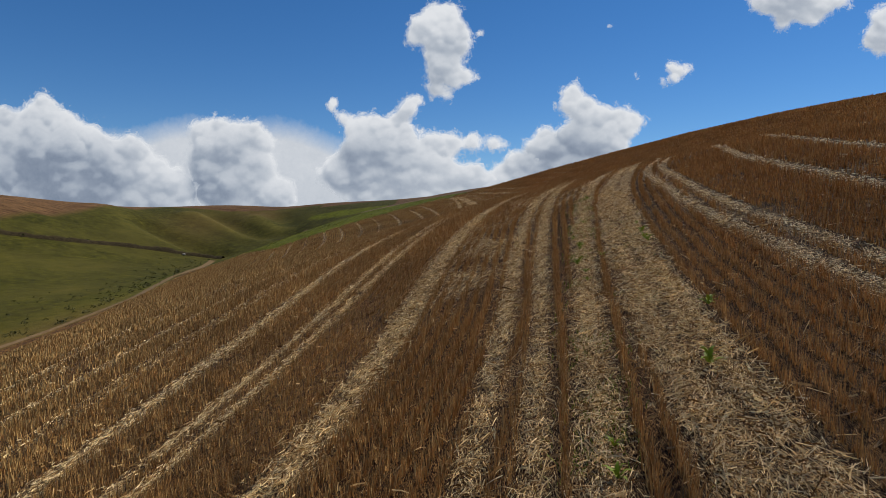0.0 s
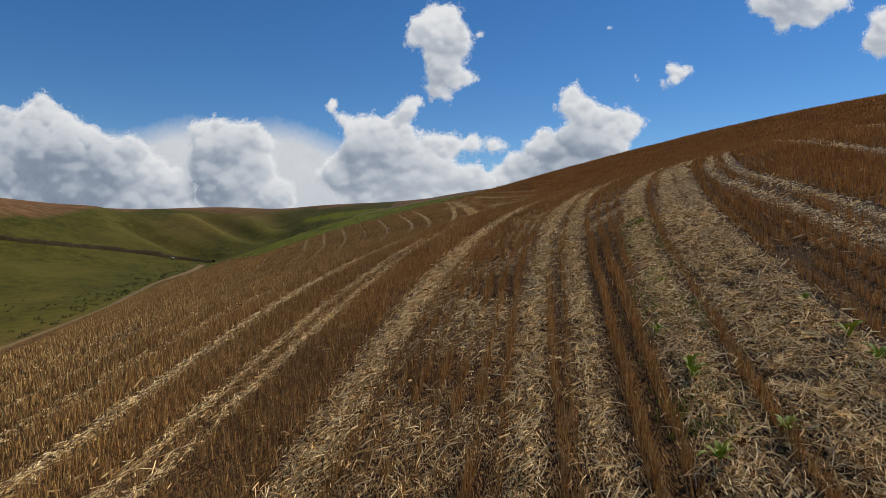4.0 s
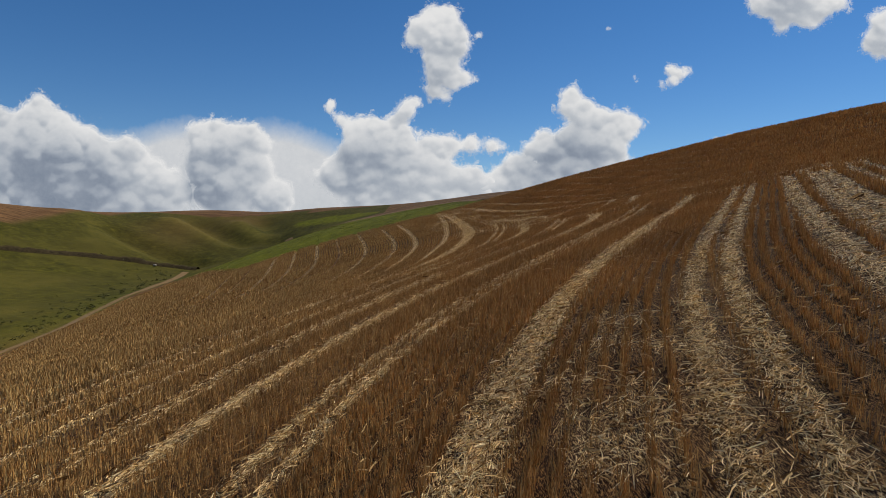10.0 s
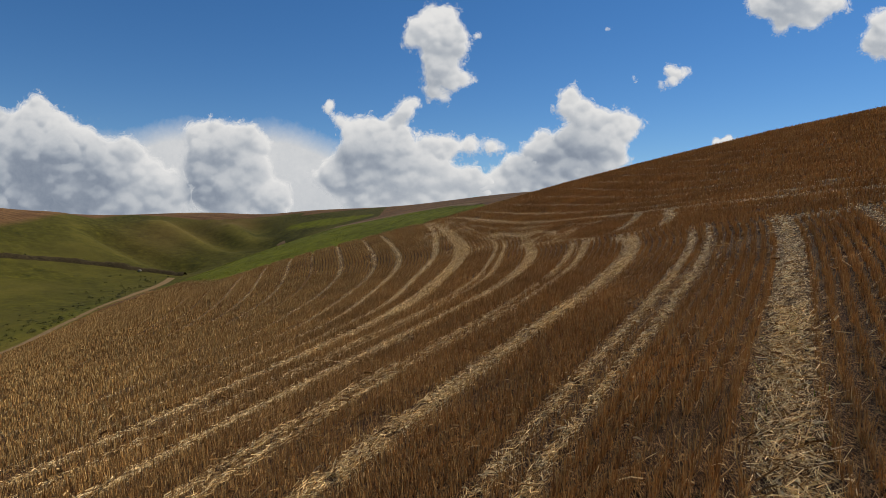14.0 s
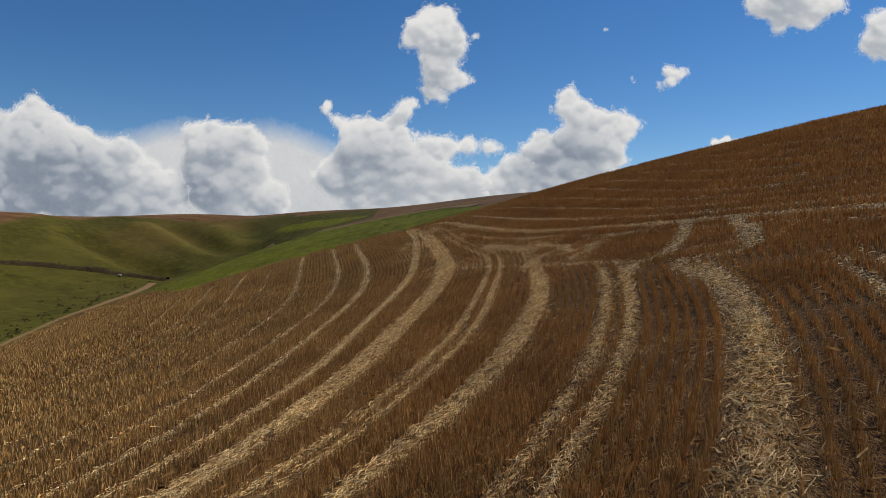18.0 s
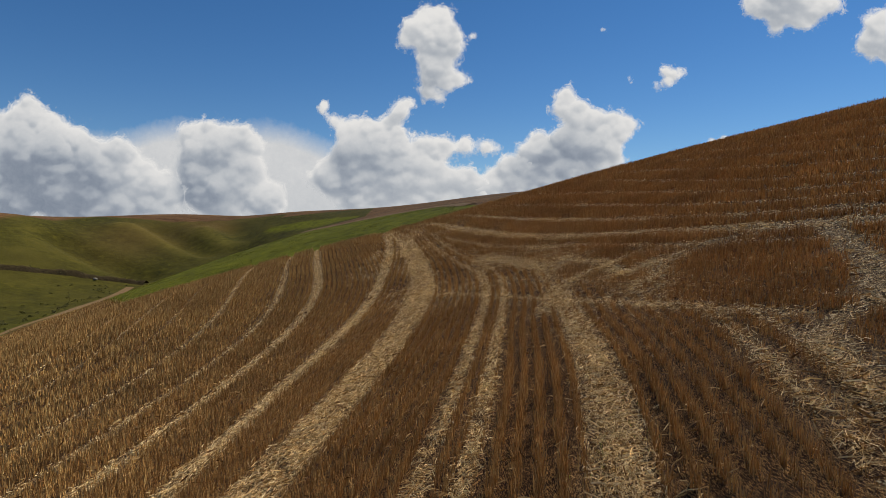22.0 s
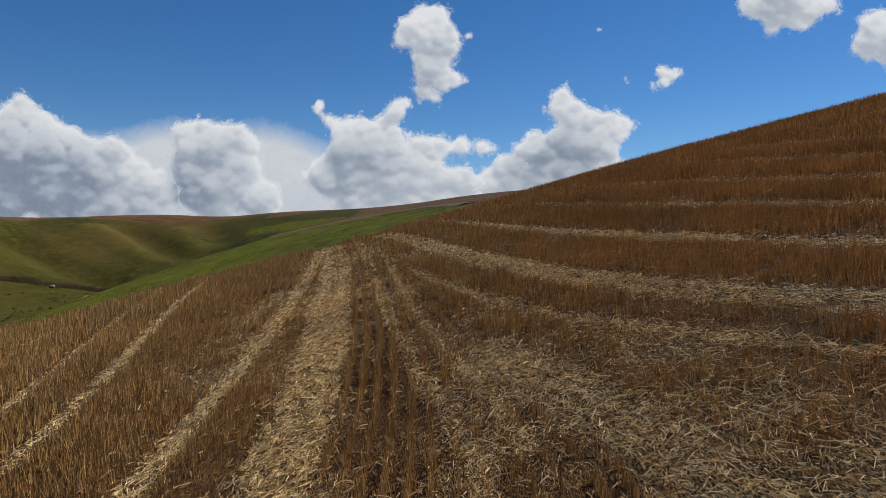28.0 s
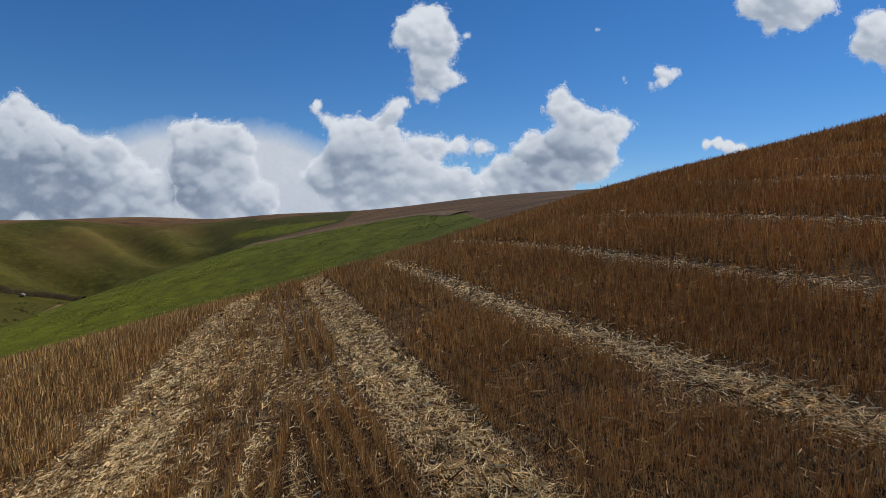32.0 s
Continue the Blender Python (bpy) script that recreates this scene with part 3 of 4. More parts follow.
def build_straw():
    for at, kinds, y0, y1, upper in ((LOWER_AT, LOWER_KIND, 0.0, 108.0, False), (UPPER_AT, UPPER_KIND, 35.0, 125.0, True)):
        for f, kind in zip(at, kinds):
            xs, ys = [], []
            for off, half in LANES[kind] or [(0, 0.02)]:
                n = int((y1 - y0) * half * 2 * {"thin": 800, "slim": 1000, "pair": 1200, "twin": 1050}.get(kind, 1450))
                y = rng.uniform(y0, y1, n)
                xs.append(f(y) + off + rng.normal(0, half * 0.52, n))
                ys.append(y)
            x, y = np.concatenate(xs), np.concatenate(ys)
            keep = (is_upper(x, y) == upper) & (patchy(x, y, 0.3, 5) > 0.30) & (rng.random(len(x)) > (0.1 if upper else 0.66) * mixed(x, y)) & (x < 46)
            if kind == "thin":
                keep &= patchy(x, y, 3.5, 8) > 0.5
            x, y = x[keep], y[keep]
            straw(x, y, way_of(f, y), "lane of pale loose straw and chaff on the field", "straw lanes")
    for line, half in CROSSINGS:
        for (x0, y0), (x1, y1) in zip(line[:-1], line[1:]):
            n = int(math.hypot(x1 - x0, y1 - y0) * half * 2 * (560 if half < 0.9 else 340))
            u = rng.random(n)
            x, y = x0 + (x1 - x0) * u + rng.normal(0, half * 0.6, n), y0 + (y1 - y0) * u + rng.normal(0, half * 0.6, n)
            if half > 0.9:
                keep = patchy(x, y, 0.6, 61) > 0.44 + 0.1 * rng.random(n)
                x, y, n = x[keep], y[keep], int(keep.sum())
            straw(x, y, np.full(n, math.atan2(y1 - y0, x1 - x0)), "loop of pale straw where the machine turned", "straw loops", 1.0)
    # the trampled turning strip between the two lands
    n = 5000
    y = rng.uniform(63, 104, n)
    x = turn_line(y) - 0.4 + rng.normal(0, 1.0, n)
    straw(x, y, np.zeros(n), "trampled strip of tangled straw between two lands", "straw loops", 3.0)
    # scattered chaff all over the stubble
    n = 110000
    y, x = rng.uniform(1, 104, n), rng.normal(0, 5.5, n)
    x = x + np.interp(y, [r[2] for r in PATH], [r[1] for r in PATH])
    keep = patchy(x, y, 0.7, 1) < 0.52 + 0.12 * rng.normal(0, 1, n)
    x, y = x[keep], y[keep]
    keep = in_field(x, y)
    x, y = x[keep], y[keep]
    d = eye_distance(x, y)
    keep = rng.random(len(x)) < np.clip(7.0 / d, 0, 1)
    x, y, d = x[keep], y[keep], d[keep]
    w = stalk_width(d) * 1.2
    me = flakes(x, y, rng.uniform(0.05, 0.20, len(x)), w, "chaff", CHAFF, 0.14, None, 1, 0.5, d < 4.6)
    tagged(new("chaff", me), "broken brown straw scattered between the stubble rows", "straw", kind="stuff")


build_stubble()
build_straw()


# ---- pasture: track, bank, scrub ----
def part(name, me, parent, label=""):
    ob = new(name, me)
    ob.parent = parent
    if label:
        ob["label"] = label
    return ob


def curve(points, step):
    """A smooth plan line through points, sampled about every step metres."""
    p = np.array(points, float)
    s = np.concatenate([[0], np.cumsum(np.hypot(*np.diff(p, axis=0).T))])
    u = np.linspace(0, s[-1], int(s[-1] / step) + 2)
    q = np.stack([np.interp(u, s, p[:, k]) for k in (0, 1)], 1)
    for _ in range(int(8 / step) + 2):
        q[1:-1] = (q[:-2] + 2 * q[1:-1] + q[2:]) / 4
    return q


def ribbon(points, profile, name, material, step=1.0, rough=0.0, seed=0):
    """A strip laid on the ground along a plan line; profile: (offset to the right, height) across it."""
    q = curve(points, step)
    d = np.gradient(q, axis=0)
    d /= np.hypot(*d.T)[:, None]
    side = np.stack([d[:, 1], -d[:, 0]], 1)
    v = []
    for off, up in profile:
        p = q + side * (off + rough * (patchy(q[:, 0] * 1.0 + off, q[:, 1], 4.0, seed) - 0.5) * 2)[:, None] if rough else q + side * off
        k = 1 + (patchy(q[:, 0], q[:, 1] + off, 3.0, seed + 1) - 0.5) * 1.4 if rough else 1
        v.append(np.stack([p[:, 0], p[:, 1], height(p[:, 0], p[:, 1]) + up * k], 1))
    return mesh_from(name, np.concatenate(v), grid_faces(len(q), len(profile)), material, True)


def dirt_material():
    m = Mat("track_dirt", 0.95, 0.1)
    m.color(m.ramp(m.noise(0.8, 6.0, 0.7), [(0.3, (0.12, 0.072, 0.032)), (0.7, (0.24, 0.16, 0.08))]))
    m.bump(m.noise(0.3, 5.0), 0.6, 0.05)
    return m.m


def bank_material():
    m = Mat("bank_earth", 0.95, 0.1)
    m.color(m.ramp(m.noise(0.9, 6.0, 0.75), [(0.3, (0.018, 0.014, 0.006)), (0.55, (0.050, 0.036, 0.014)), (0.8, (0.11, 0.085, 0.035))]))
    m.bump(m.noise(0.5, 5.0), 0.9, 0.2)
    return m.m


def leaf_material(name, stops):
    m = Mat(name, 0.7, 0.2)
    m.color(m.ramp(m.island(), stops))
    return m.m


DIRT, BANK = dirt_material(), bank_material()
BRUSH = leaf_material("brush", [(0.0, (0.022, 0.028, 0.005)), (0.6, (0.065, 0.065, 0.014)), (1.0, (0.13, 0.11, 0.035))])
TUFT = leaf_material("pasture_grass", [(0.0, (0.060, 0.070, 0.0012)), (0.5, (0.13, 0.135, 0.004)), (1.0, (0.24, 0.21, 0.018))])
WEED = leaf_material("weed_leaf", [(0.0, (0.15, 0.21, 0.008)), (1.0, (0.29, 0.34, 0.03))])

TRACK = [(-70, 88), (-65, 104), (-61.5, 126), (-66.5, 150), (-75, 180), (-83.5, 210), (-89, 238), (-92, 252)]
dirt_track = tagged(new("dirt_track", ribbon(TRACK, [(-1.2, 0.03), (-0.9, 0.10), (-0.5, 0.03), (0, 0.12), (0.5, 0.03), (0.9, 0.10), (1.2, 0.03)],
                    "dirt_track", DIRT)), "pale dirt farm track along the valley floor", "track", kind="structure")
UPPER_ROAD = [(10.5, 154), (6.7, 165), (-2, 168), (-14, 170.5), (-21, 181), (-45, 245), (-68, 309)]
tagged(new("field_track", ribbon(UPPER_ROAD, [(-1.6, 0.03), (-0.8, 0.10), (0.0, 0.14), (0.8, 0.10), (1.6, 0.03)], "field_track", DIRT, 1.0, 0.5, 4)),
       "worn brown field margin above the green slope", "track", kind="structure")
BANK_LINE = [(-172, 208), (-152, 218), (-139, 228), (-127, 243), (-111, 256), (-98, 260), (-90, 259)]
bank = tagged(new("earth_bank", ribbon(BANK_LINE, [(-1.6, 0.05), (-0.6, 0.9), (0.3, 1.1), (1.1, 0.7), (1.9, 0.02)], "earth_bank", BANK, 1.0, 0.7, 9)),
              "dark eroded earth bank across the pasture", "bank")


def bush(many, size, dice):
    """A low clump: many small leaf slips round a few stems."""
    th, r = dice.uniform(0, 2 * math.pi, many), np.sqrt(dice.random(many)) * size
    up = dice.uniform(0.0, 1.0, many) * size * 1.1 * (1 - (r / size) ** 2 * 0.7)
    c = np.stack([r * np.cos(th), r * np.sin(th), up], 1)
    a = dice.normal(0, 1, (many, 2, 3)) * size * 0.16
    v = np.stack([c - a[:, 0], c + a[:, 0], c + a[:, 1]], 1)
    return v


def scrub():
    dice = np.random.default_rng(21)
    out = []
    spots = []
    for p in curve(BANK_LINE, 1.6):
        spots.append((p[0] + dice.normal(0, 0.8), p[1] + dice.normal(0, 0.8), dice.uniform(0.4, 0.9)))
    for p in curve(TRACK, 2.2):
        for _ in range(2):
            spots.append((p[0] - abs(dice.normal(0, 7)) - 2, p[1] + dice.normal(0, 3), dice.uniform(0.25, 0.7)))
    for _ in range(90):
        spots.append((dice.uniform(-98, -66), dice.uniform(88, 160), dice.uniform(0.2, 0.55)))
    for x, y, size in spots:
        v = bush(34, size, dice)
        v += np.array([x, y, float(height(x, y)) + 0.5 * (size > 0.75)])
        out.append(v)
    v = np.concatenate(out).reshape(-1, 3)
    return mesh_from("scrub", v, np.arange(len(v)).reshape(-1, 3), BRUSH)


tagged(new("scrub", scrub()), "low dark scrub along the bank and the valley track", "scrub", kind="stuff")


def pasture():
    dice = np.random.default_rng(5)
    n = 60000
    y = dice.uniform(104, 182, n)
    x = dice.uniform(-62, 13, n)
    road = np.interp(x, [-68, -45, -21, -14, -2, 6.7, 10.6, 12, 12.5], [309, 245, 181, 170, 168, 165, 153, 135, 0])
    keep = ~in_field(x, y) & (y < road - 1.5) & (patchy(x, y, 3.0, 6) > 0.52)
    x, y = x[keep], y[keep]
    return blades(x, y, dice.uniform(0.04, 0.12, len(x)), dice.uniform(0.06, 0.18, len(x)), 0.5, "pasture_grass", TUFT, np.zeros(len(x), bool))


tagged(new("pasture_grass", pasture()), "tufts of green pasture grass on the slope", "grass", kind="stuff")


def margin():
    """Tall dry grass along the field's far edge."""
    dice = np.random.default_rng(6)
    n = 26000
    x = dice.uniform(-48, 13, n)
    y = field_edge(x) + dice.normal(1.0, 1.6, n)
    w = np.maximum(0.012, 0.0008 * eye_distance(x, y))
    return blades(x, y, dice.uniform(0.2, 0.5, n), w, 0.3, "dry_grass", CHAFF, np.zeros(n, bool))


tagged(new("dry_grass", margin()), "rank dry grass along the edge of the field", "grass", kind="stuff")


def boulder(size, seed):
    bm = bmesh.new()
    bmesh.ops.create_icosphere(bm, subdivisions=2, radius=size)
    for v in bm.verts:
        k = 1 + 0.35 * noise.noise(v.co * 1.3 / size + Vector((seed, 0, 0)))
        v.co = Vector((v.co.x * k * 1.4, v.co.y * k, v.co.z * k * 0.7))
    me = bpy.data.meshes.new("boulder")
    bm.to_mesh(me)
    bm.free()
    m = Mat("pale_stone", 0.9, 0.2)
    m.color(m.ramp(m.noise(0.3, 5.0), [(0.3, (0.24, 0.21, 0.16)), (0.7, (0.42, 0.38, 0.31))]))
    me.materials.append(m.m)
    return me


stone = tagged(new("boulder", boulder(0.55, 3)), "pale boulder on the dark bank in the pasture", "rock")
stone.location = (-104.5, 255.0, float(height(-104.5, 255.0)) + 0.5)


# ---- weeds among the straw ----
def leaf_mesh():
    """A toothed lance-shaped leaf that arches outwards from the root."""
    rows = []
    for k in range(7):
        u = k / 6
        w = 0.022 * math.sin(math.pi * min(1, u * 0.92 + 0.06)) * (1.25 if k % 2 else 0.85)
        rows += [(-w, u * 0.16, 0.09 * math.sin(u * 2.2)), (0, u * 0.16, 0.09 * math.sin(u * 2.2) - 0.006), (w, u * 0.16, 0.09 * math.sin(u * 2.2))]
    me = mesh_from("leaf", np.array(rows), grid_faces(3, 7), WEED, True)
    return me


LEAF = leaf_mesh()
dice = random.Random(3)
for wx, wy, size in [(3.5, 8.3, 1.2), (2.8, 6.6, 1.3), (1.4, 5.0, 1.0), (2.6, 11.5, 0.8), (2.9, 13.4, 1.1), (2.6, 12.2, 1.2), (4.2, 13.4, 1.2),
                     (3.0, 14.6, 0.8), (3.1, 12.3, 0.9), (4.57, 20.24, 1.2), (4.1, 12.9, 1.0), (2.95, 13.6, 1.1), (4.07, 12.55, 1.0), (1.5, 5.5, 0.8), (2.5, 10.9, 0.7), (3.6, 16.2, 0.8), (4.4, 14.4, 0.7)]:
    weed = tagged(new("weed"), "small green broad-leaved weed growing in the straw", "weed", "weeds in the straw")
    weed.location = (wx, wy, float(height(wx, wy)) + 0.06)
    for k in range(11):
        leaf = part("leaf", LEAF, weed)
        s = size * dice.uniform(0.5, 0.95)
        leaf.matrix_local = pose(0, 0, 0, dice.uniform(-12, 38), dice.uniform(-14, 14), k * 33 + dice.uniform(-12, 12)) @ Matrix.Scale(s, 4)


def seedlings():
    """Fresh green shoots that come up through two of the lanes."""
    dice = np.random.default_rng(8)
    xs, ys = [], []
    for f, y0, y1, n in ((LOWER_AT[17], 4, 22, 5200), (LOWER_AT[16], 9, 18, 300), (LOWER_AT[19], 24, 40, 350), (LOWER_AT[23], 46, 60, 350)):
        y = dice.uniform(y0, y1, n)
        xs.append(f(y) + dice.normal(0, 0.25, n))
        ys.append(y)
    x, y = np.concatenate(xs), np.concatenate(ys)
    keep = patchy(x, y, 0.8, 12) > 0.5
    x, y = x[keep], y[keep]
    return blades(x, y, dice.uniform(0.05, 0.13, len(x)), np.full(len(x), 0.009), 0.5, "seedlings", WEED)


tagged(new("seedlings", seedlings()), "green volunteer seedlings coming up through the straw", "seedlings", kind="stuff")

# ---- clouds ----
CLOUD_AT, CLOUD_FAR = Vector((3.2, 38.0, 4.0)), 4600.0


def cloud_material(name, low, high, ragged=3.2):
    """Far clouds as a glowing backdrop: sunlit white and shaded grey-blue are painted into the emission by the light
    layer.
    """
    m = Mat(name, 1.0, 0.0)
    curls = m.math("ADD", m.math("MULTIPLY", m.noise(120.0, 9.0, 0.66), 0.6), m.math("MULTIPLY", m.noise(36.0, 6.0, 0.75), 0.55))
    level = m.math("ADD", m.math("ADD", m.math("MULTIPLY", m.attribute("light"), 0.8), 0.06), m.math("MULTIPLY", m.math("SUBTRACT", curls, 0.575), 0.34))
    glow = m.node("ShaderNodeEmission", Strength=0.63)
    m.l.new(m.ramp(level, [(0.0, (0.21, 0.26, 0.345)), (0.3, (0.40, 0.45, 0.525)), (0.6, (0.62, 0.655, 0.70)), (1.0, (0.94, 0.94, 0.935))]), glow.inputs[0])
    wisp = m.math("ADD", m.math("MULTIPLY", m.noise(95.0, 9.0, 0.68), 0.7), m.math("MULTIPLY", m.noise(34.0, 6.0, 0.72), 0.5))
    edge = m.attribute("edge")
    tatter = m.math("MULTIPLY", m.math("MULTIPLY", m.math("SUBTRACT", wisp, 0.6), ragged), m.math("SUBTRACT", 1.12, edge))
    thin = m.math("ADD", edge, tatter)
    fade = m.ramp(thin, [(low, (0, 0, 0)), (high, (1, 1, 1))])
    clear = m.n.new("ShaderNodeBsdfTransparent")
    final = m.n.new("ShaderNodeMixShader")
    m.l.new(fade, final.inputs[0])
    m.l.new(clear.outputs[0], final.inputs[1])
    m.l.new(glow.outputs[0], final.inputs[2])
    m.l.new(final.outputs[0], m.n["Material Output"].inputs[0])
    return m.m


CLOUD = cloud_material("cloud", 0.26, 0.80)
CLOUD_VIEW = stand(3.2, 38.0, 4.0, -0.30, -1.83, 0.12).to_3x3()
LENS = 784.0 / math.tan(radians(34.99))


def cloud(puffs, label, step=2.0, grow=(9, 5), soft_edge=34.0, flat=0.6, bright=0.52, thin=1.0, shade_spots=()):
    """A heap of billows set out in picture pixels to fit the camera's view: every puff carries smaller ones, and those
    smaller ones again; all form one swelling sheet that faces the camera.
    """
    dice = np.random.default_rng(len(puffs) * 7 + int(puffs[0][0]))
    level = np.concatenate([np.array(puffs, float), np.zeros((len(puffs), 1))], 1)
    tiers = [(level, 0.8)]
    for many, size, swell in ((grow[0], 0.40, 0.75), (grow[1], 0.42, 0.7), (4, 0.45, 0.7)):
        n = len(level) * many
        src = np.repeat(level, many, 0)
        ang, rad = dice.uniform(0, 2 * math.pi, n), np.sqrt(dice.uniform(0.1, 1.0, n))
        kid = np.stack([src[:, 0] + np.cos(ang) * rad * src[:, 2], src[:, 1] + np.sin(ang) * rad * src[:, 2] * 0.92,
                        src[:, 2] * size * dice.uniform(0.5, 1.15, n), src[:, 3] + src[:, 2] * np.sqrt(np.maximum(1 - rad ** 2, 0)) * tiers[-1][1]], 1)
        tiers.append((kid, swell))
        level = kid[kid[:, 2] > 2.5]
    b = np.concatenate([t for t, _ in tiers])
    u0, u1 = (b[:, 0] - b[:, 2]).min() - 10, (b[:, 0] + b[:, 2]).max() + 10
    v0, v1 = (b[:, 1] - b[:, 2]).min() - 10, min((b[:, 1] + b[:, 2]).max() + 10, 402)
    us, vs = np.arange(u0, u1, step), np.arange(v0, v1, step)
    h = np.full((len(vs), len(us)), -1.0)
    for tier, swell in tiers:
        for cu, cv, r, up in tier:
            i0, i1 = np.searchsorted(us, [cu - r, cu + r])
            j0, j1 = np.searchsorted(vs, [cv - r, cv + r])
            if i0 >= i1 or j0 >= j1:
                continue
            dd = r * r - (us[None, i0:i1] - cu) ** 2 - (vs[j0:j1, None] - cv) ** 2
            h[j0:j1, i0:i1] = np.maximum(h[j0:j1, i0:i1], np.where(dd > 0, up + swell * np.sqrt(np.maximum(dd, 0)), -1))
    inside = (h > 0) * 1.0
    h = np.maximum(h, 0)

    def blur(a, times):
        for _ in range(times):
            p = np.pad(a, 1, mode="edge")
            a = (p[1:-1, :-2] + p[1:-1, 2:] + p[:-2, 1:-1] + p[2:, 1:-1] + 2 * p[1:-1, 1:-1]) / 6
        return a

    # billows upon billows, from broad heaps to small curls
    uu, vv = np.meshgrid(us, vs)
    curl = np.zeros_like(h)
    for k, size in enumerate((70, 38, 20, 11, 6)):
        one = patchy(uu + 31 * k, vv * 1.08 - 17 * k, size, 20 + k)
        curl += np.abs(2 * one - 1) * size * 0.34
    shape = blur(inside, int(soft_edge))
    h = blur(h, 2) + 0.5 * curl * inside

    # cloud shade painted into the glow: grey bodies and placed grey spots, white rims and towers
    body_shade = blur(h, 36)
    for cu, cv, wide, tall, deep in shade_spots:
        body_shade = body_shade + deep * np.exp(-((uu - cu) / wide) ** 2 - ((vv - cv) / tall) ** 2) * inside
    body_shade = body_shade * (0.40 + 1.2 * blur(patchy(uu, vv * 1.2, 120, 71), 40)) * np.clip(shape * 1.5 - 0.35, 0, 1)
    light = 0.99 - 0.90 * (1 - np.exp(-np.maximum(body_shade - 8, 0) / 55)) + (bright - 0.52) * 0.6
    # paint the sunward side of every billow lighter, from small curls to whole heaps
    smooth = h
    for reach, share in ((1, 0.06), (2, 0.07), (5, 0.09), (11, 0.10), (22, 0.10)):
        smooth = blur(smooth, reach * 2)
        up = np.roll(np.roll(smooth, reach, 0), -int(reach * 0.6), 1)
        light += share * np.tanh((smooth - up) / (reach * step * 0.55))
    light = np.maximum(light, 0.08 + 0.2 * light)
    edge = shape * thin
    keep = shape > 0.05
    u, v = np.meshgrid(us, vs)
    way = np.stack([(u - 784) / LENS, -(v - 441) / LENS, -np.ones_like(u)], -1) @ np.array(CLOUD_VIEW).T
    far = CLOUD_FAR * (1 - h * flat / LENS)
    p = np.array(CLOUD_AT) + way * far[..., None]
    f = grid_faces(len(us), len(vs))
    f = f[keep.ravel()[f].all(1)]
    used = np.unique(f)
    back = np.zeros(keep.size, int)
    back[used] = np.arange(len(used))
    me = mesh_from("cloud", p.reshape(-1, 3)[used], back[f][:, ::-1], CLOUD, True, edge=edge.ravel()[used], light=light.ravel()[used])
    return tagged(new("cloud", me), label, "cloud", "fair-weather clouds")


cloud([(65, 202, 30), (30, 225, 32), (100, 228, 32), (0, 262, 60), (140, 255, 34), (60, 290, 70), (170, 292, 50), (120, 330, 60),
       (220, 295, 48), (250, 335, 50), (30, 350, 50), (-60, 300, 80), (200, 355, 50), (-40, 360, 60), (345, 238, 24),
       (372, 232, 22), (400, 262, 38), (435, 244, 24), (458, 258, 20), (365, 290, 45), (440, 305, 42),
       (400, 345, 50), (300, 345, 36), (480, 352, 38)],
      "long bank of white cumulus with grey bases over the hills", soft_edge=40, bright=0.50,
      shade_spots=[(90, 330, 120, 50, 95), (20, 290, 60, 50, 40), (400, 300, 55, 45, 50), (360, 340, 40, 25, 40)])
cloud([(630, 235, 28), (600, 214, 11), (586, 206, 6), (660, 235, 26), (640, 282, 48), (600, 312, 38), (700, 275, 42), (690, 322, 48),
       (740, 302, 42), (760, 262, 24), (790, 262, 20), (830, 257, 15), (868, 258, 13), (888, 262, 8), (780, 322, 38), (830, 322, 30),
       (860, 332, 22), (640, 348, 35), (740, 348, 35), (715, 198, 18), (700, 215, 16), (730, 182, 11), (800, 352, 30)],
      "spreading white cumulus with ragged arms", shade_spots=[(640, 285, 60, 40, 55), (720, 300, 60, 30, 20)])
cloud([(770, 32, 22), (790, 28, 20), (747, 52, 26), (728, 68, 15), (800, 62, 27), (775, 72, 28), (813, 85, 15), (785, 110, 27),
       (767, 132, 21), (800, 140, 22), (823, 140, 12), (762, 163, 14), (785, 173, 10), (770, 95, 24)],
      "bent column of white cloud high in the sky", shade_spots=[(785, 120, 30, 60, 14)])
cloud([(1008, 172, 19), (1000, 192, 18), (1030, 202, 26), (1060, 212, 23), (1095, 212, 19), (1120, 217, 15), (1100, 237, 20),
       (1070, 252, 33), (1020, 252, 38), (960, 247, 18), (945, 267, 20), (980, 282, 33), (910, 292, 22), (930, 312, 28), (880, 306, 13),
       (1000, 312, 40), (1060, 292, 33), (870, 330, 24), (920, 335, 25), (970, 332, 35), (1098, 282, 15)],
      "bright white cumulus behind the hillside", shade_spots=[(1020, 275, 60, 40, 60), (950, 305, 45, 25, 45)])
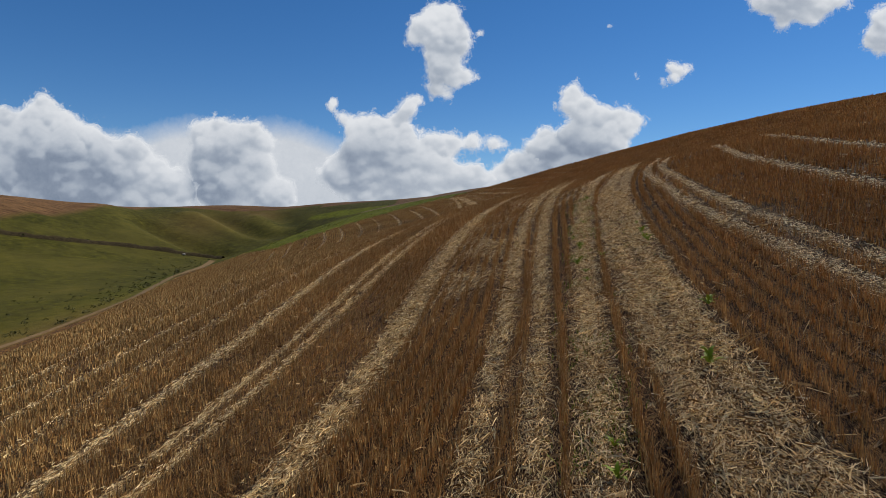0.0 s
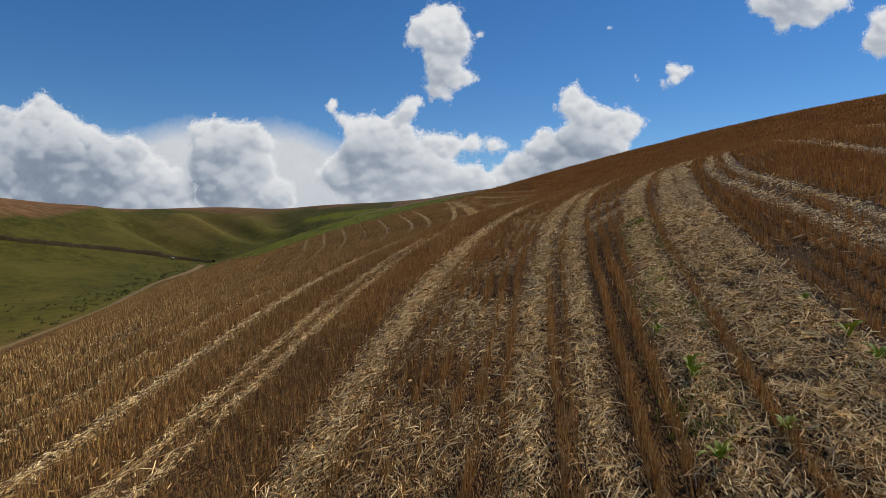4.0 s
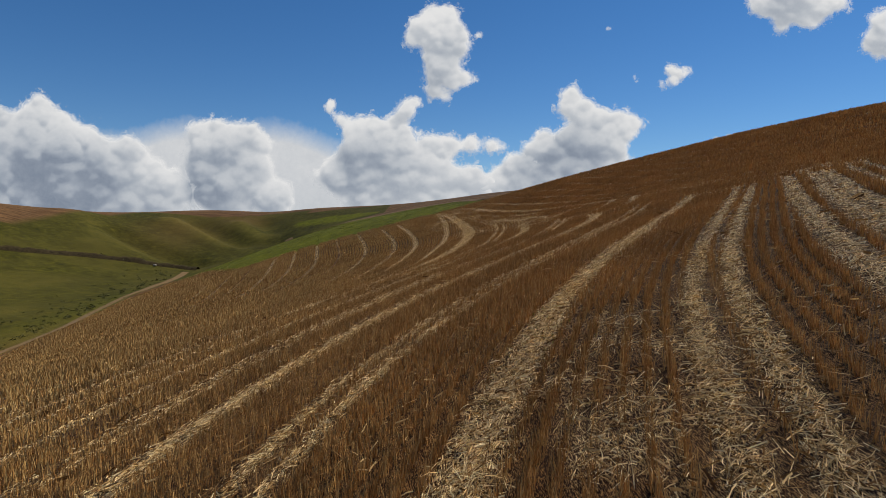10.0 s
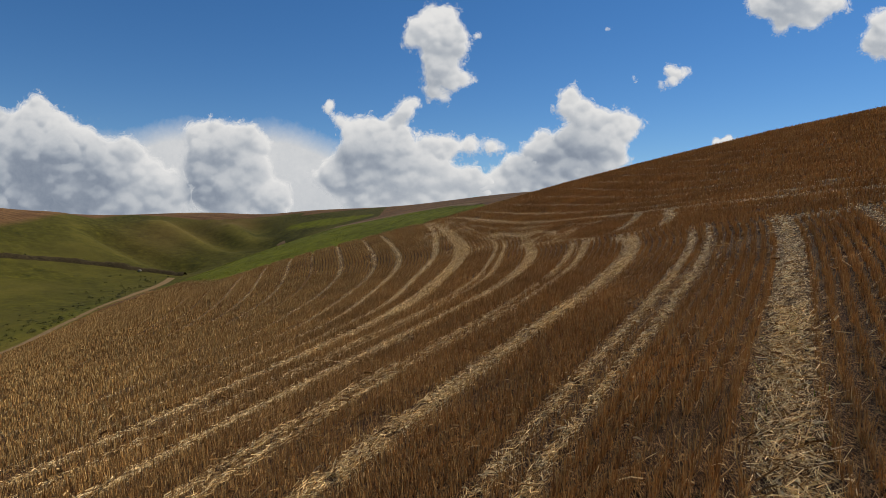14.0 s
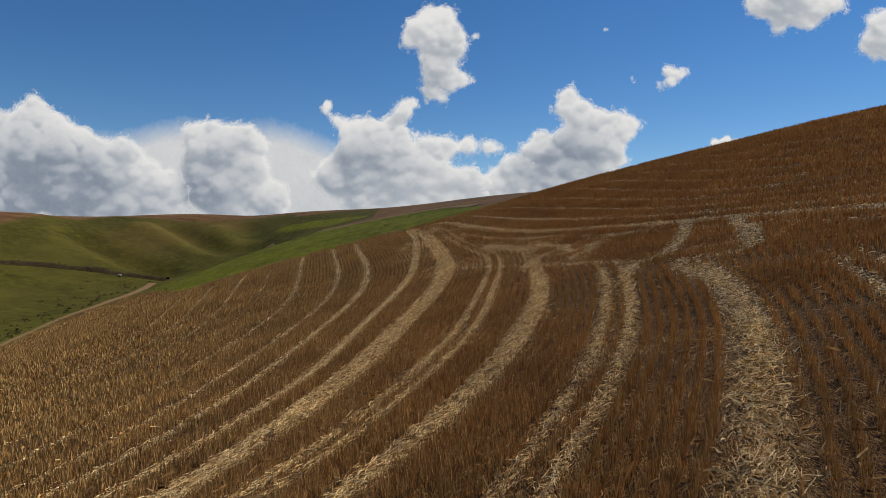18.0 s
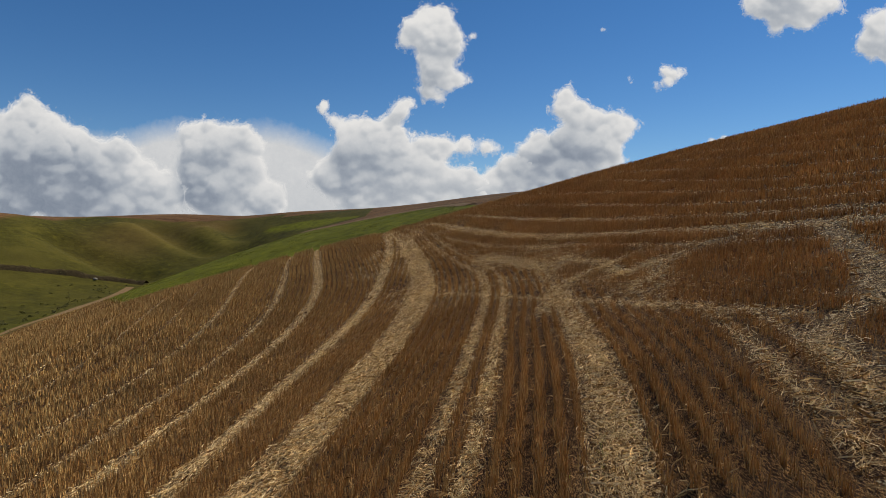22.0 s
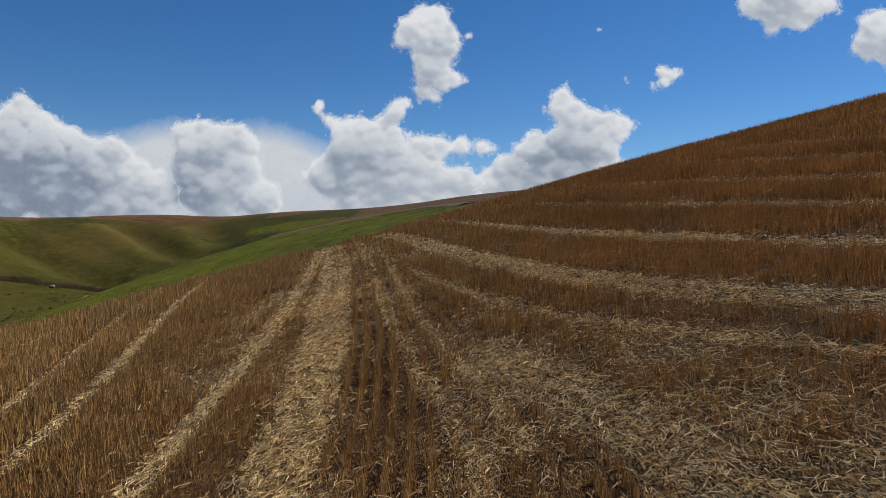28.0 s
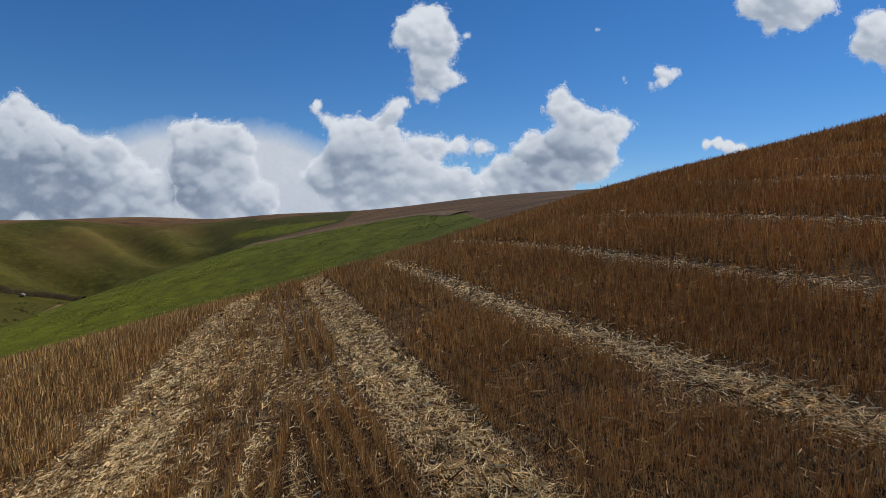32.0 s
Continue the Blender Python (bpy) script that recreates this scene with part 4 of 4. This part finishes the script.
cloud([(1185, 125, 10), (1205, 130, 11), (1170, 151, 7), (1190, 145, 10), (1217, 128, 6)], "small ragged white cloud", 1.6, (8, 4), 26, thin=0.85)
cloud([(1350, 10, 22), (1385, 22, 26), (1420, 25, 25), (1450, 10, 27), (1400, -10, 40), (1480, 5, 16), (1380, 47, 13), (1340, 0, 18),
       (1440, 40, 12)], "white cloud high over the hill")
cloud([(1558, 62, 26), (1540, 77, 19), (1572, 45, 28), (1548, 90, 12), (1585, 80, 30), (1610, 60, 30)], "white cloud with a rounded side over the hill")
cloud([(1268, 253, 9), (1288, 251, 10), (1308, 257, 12), (1330, 262, 10)], "small white cloud showing above the hill", 1.6, (8, 4), 9)
cloud([(582, 186, 9), (578, 195, 7)], "little puff of white cloud", 1.6, (8, 4), 16)
cloud([(846, 62, 6), (838, 66, 5)], "little wisp of white cloud beside the tall cloud", 1.4, (8, 4), 14, thin=0.7)
cloud([(1072, 51, 5), (1080, 52, 4)], "faint wisp of cloud", 1.4, (8, 4), 14, thin=0.7)
cloud([(1121, 141, 4), (1124, 136, 3)], "tiny wisp of cloud", 1.4, (8, 4), 14, thin=0.7)


VEIL = cloud_material("cloud_veil", 0.06, 0.80, 0.5)


def veil():
    """The thin white sheet of cloud behind the heaps."""
    us, vs = np.arange(-140, 700, 6.0), np.arange(195, 402, 5.0)
    u, v = np.meshgrid(us, vs)
    top = 226 + 10 * np.sin(u / 90) + 6 * np.sin(u / 31 + 1) + 24 * np.clip((u - 430) / 200, 0, 1)
    edge = np.clip((v - top) / 60 + 0.25, 0, 1) * np.clip((700 - u) / 120, 0, 1)
    way = np.stack([(u - 784) / LENS, -(v - 441) / LENS, -np.ones_like(u)], -1) @ np.array(CLOUD_VIEW).T
    far = CLOUD_FAR * (1.02 + 0.01 * np.sin(u / 60))
    p = np.array(CLOUD_AT) + way * far[..., None]
    # the veil's glow is painted a little dimmer towards the skyline
    me = mesh_from("cloud_veil", p.reshape(-1, 3), grid_faces(len(us), len(vs))[:, ::-1], VEIL, True, edge=edge.ravel(), light=(0.86 - 0.10 * step_to(v, 300, 380)).ravel())
    tagged(new("cloud_veil", me), "thin white veil of cloud behind the cumulus", "cloud")


veil()
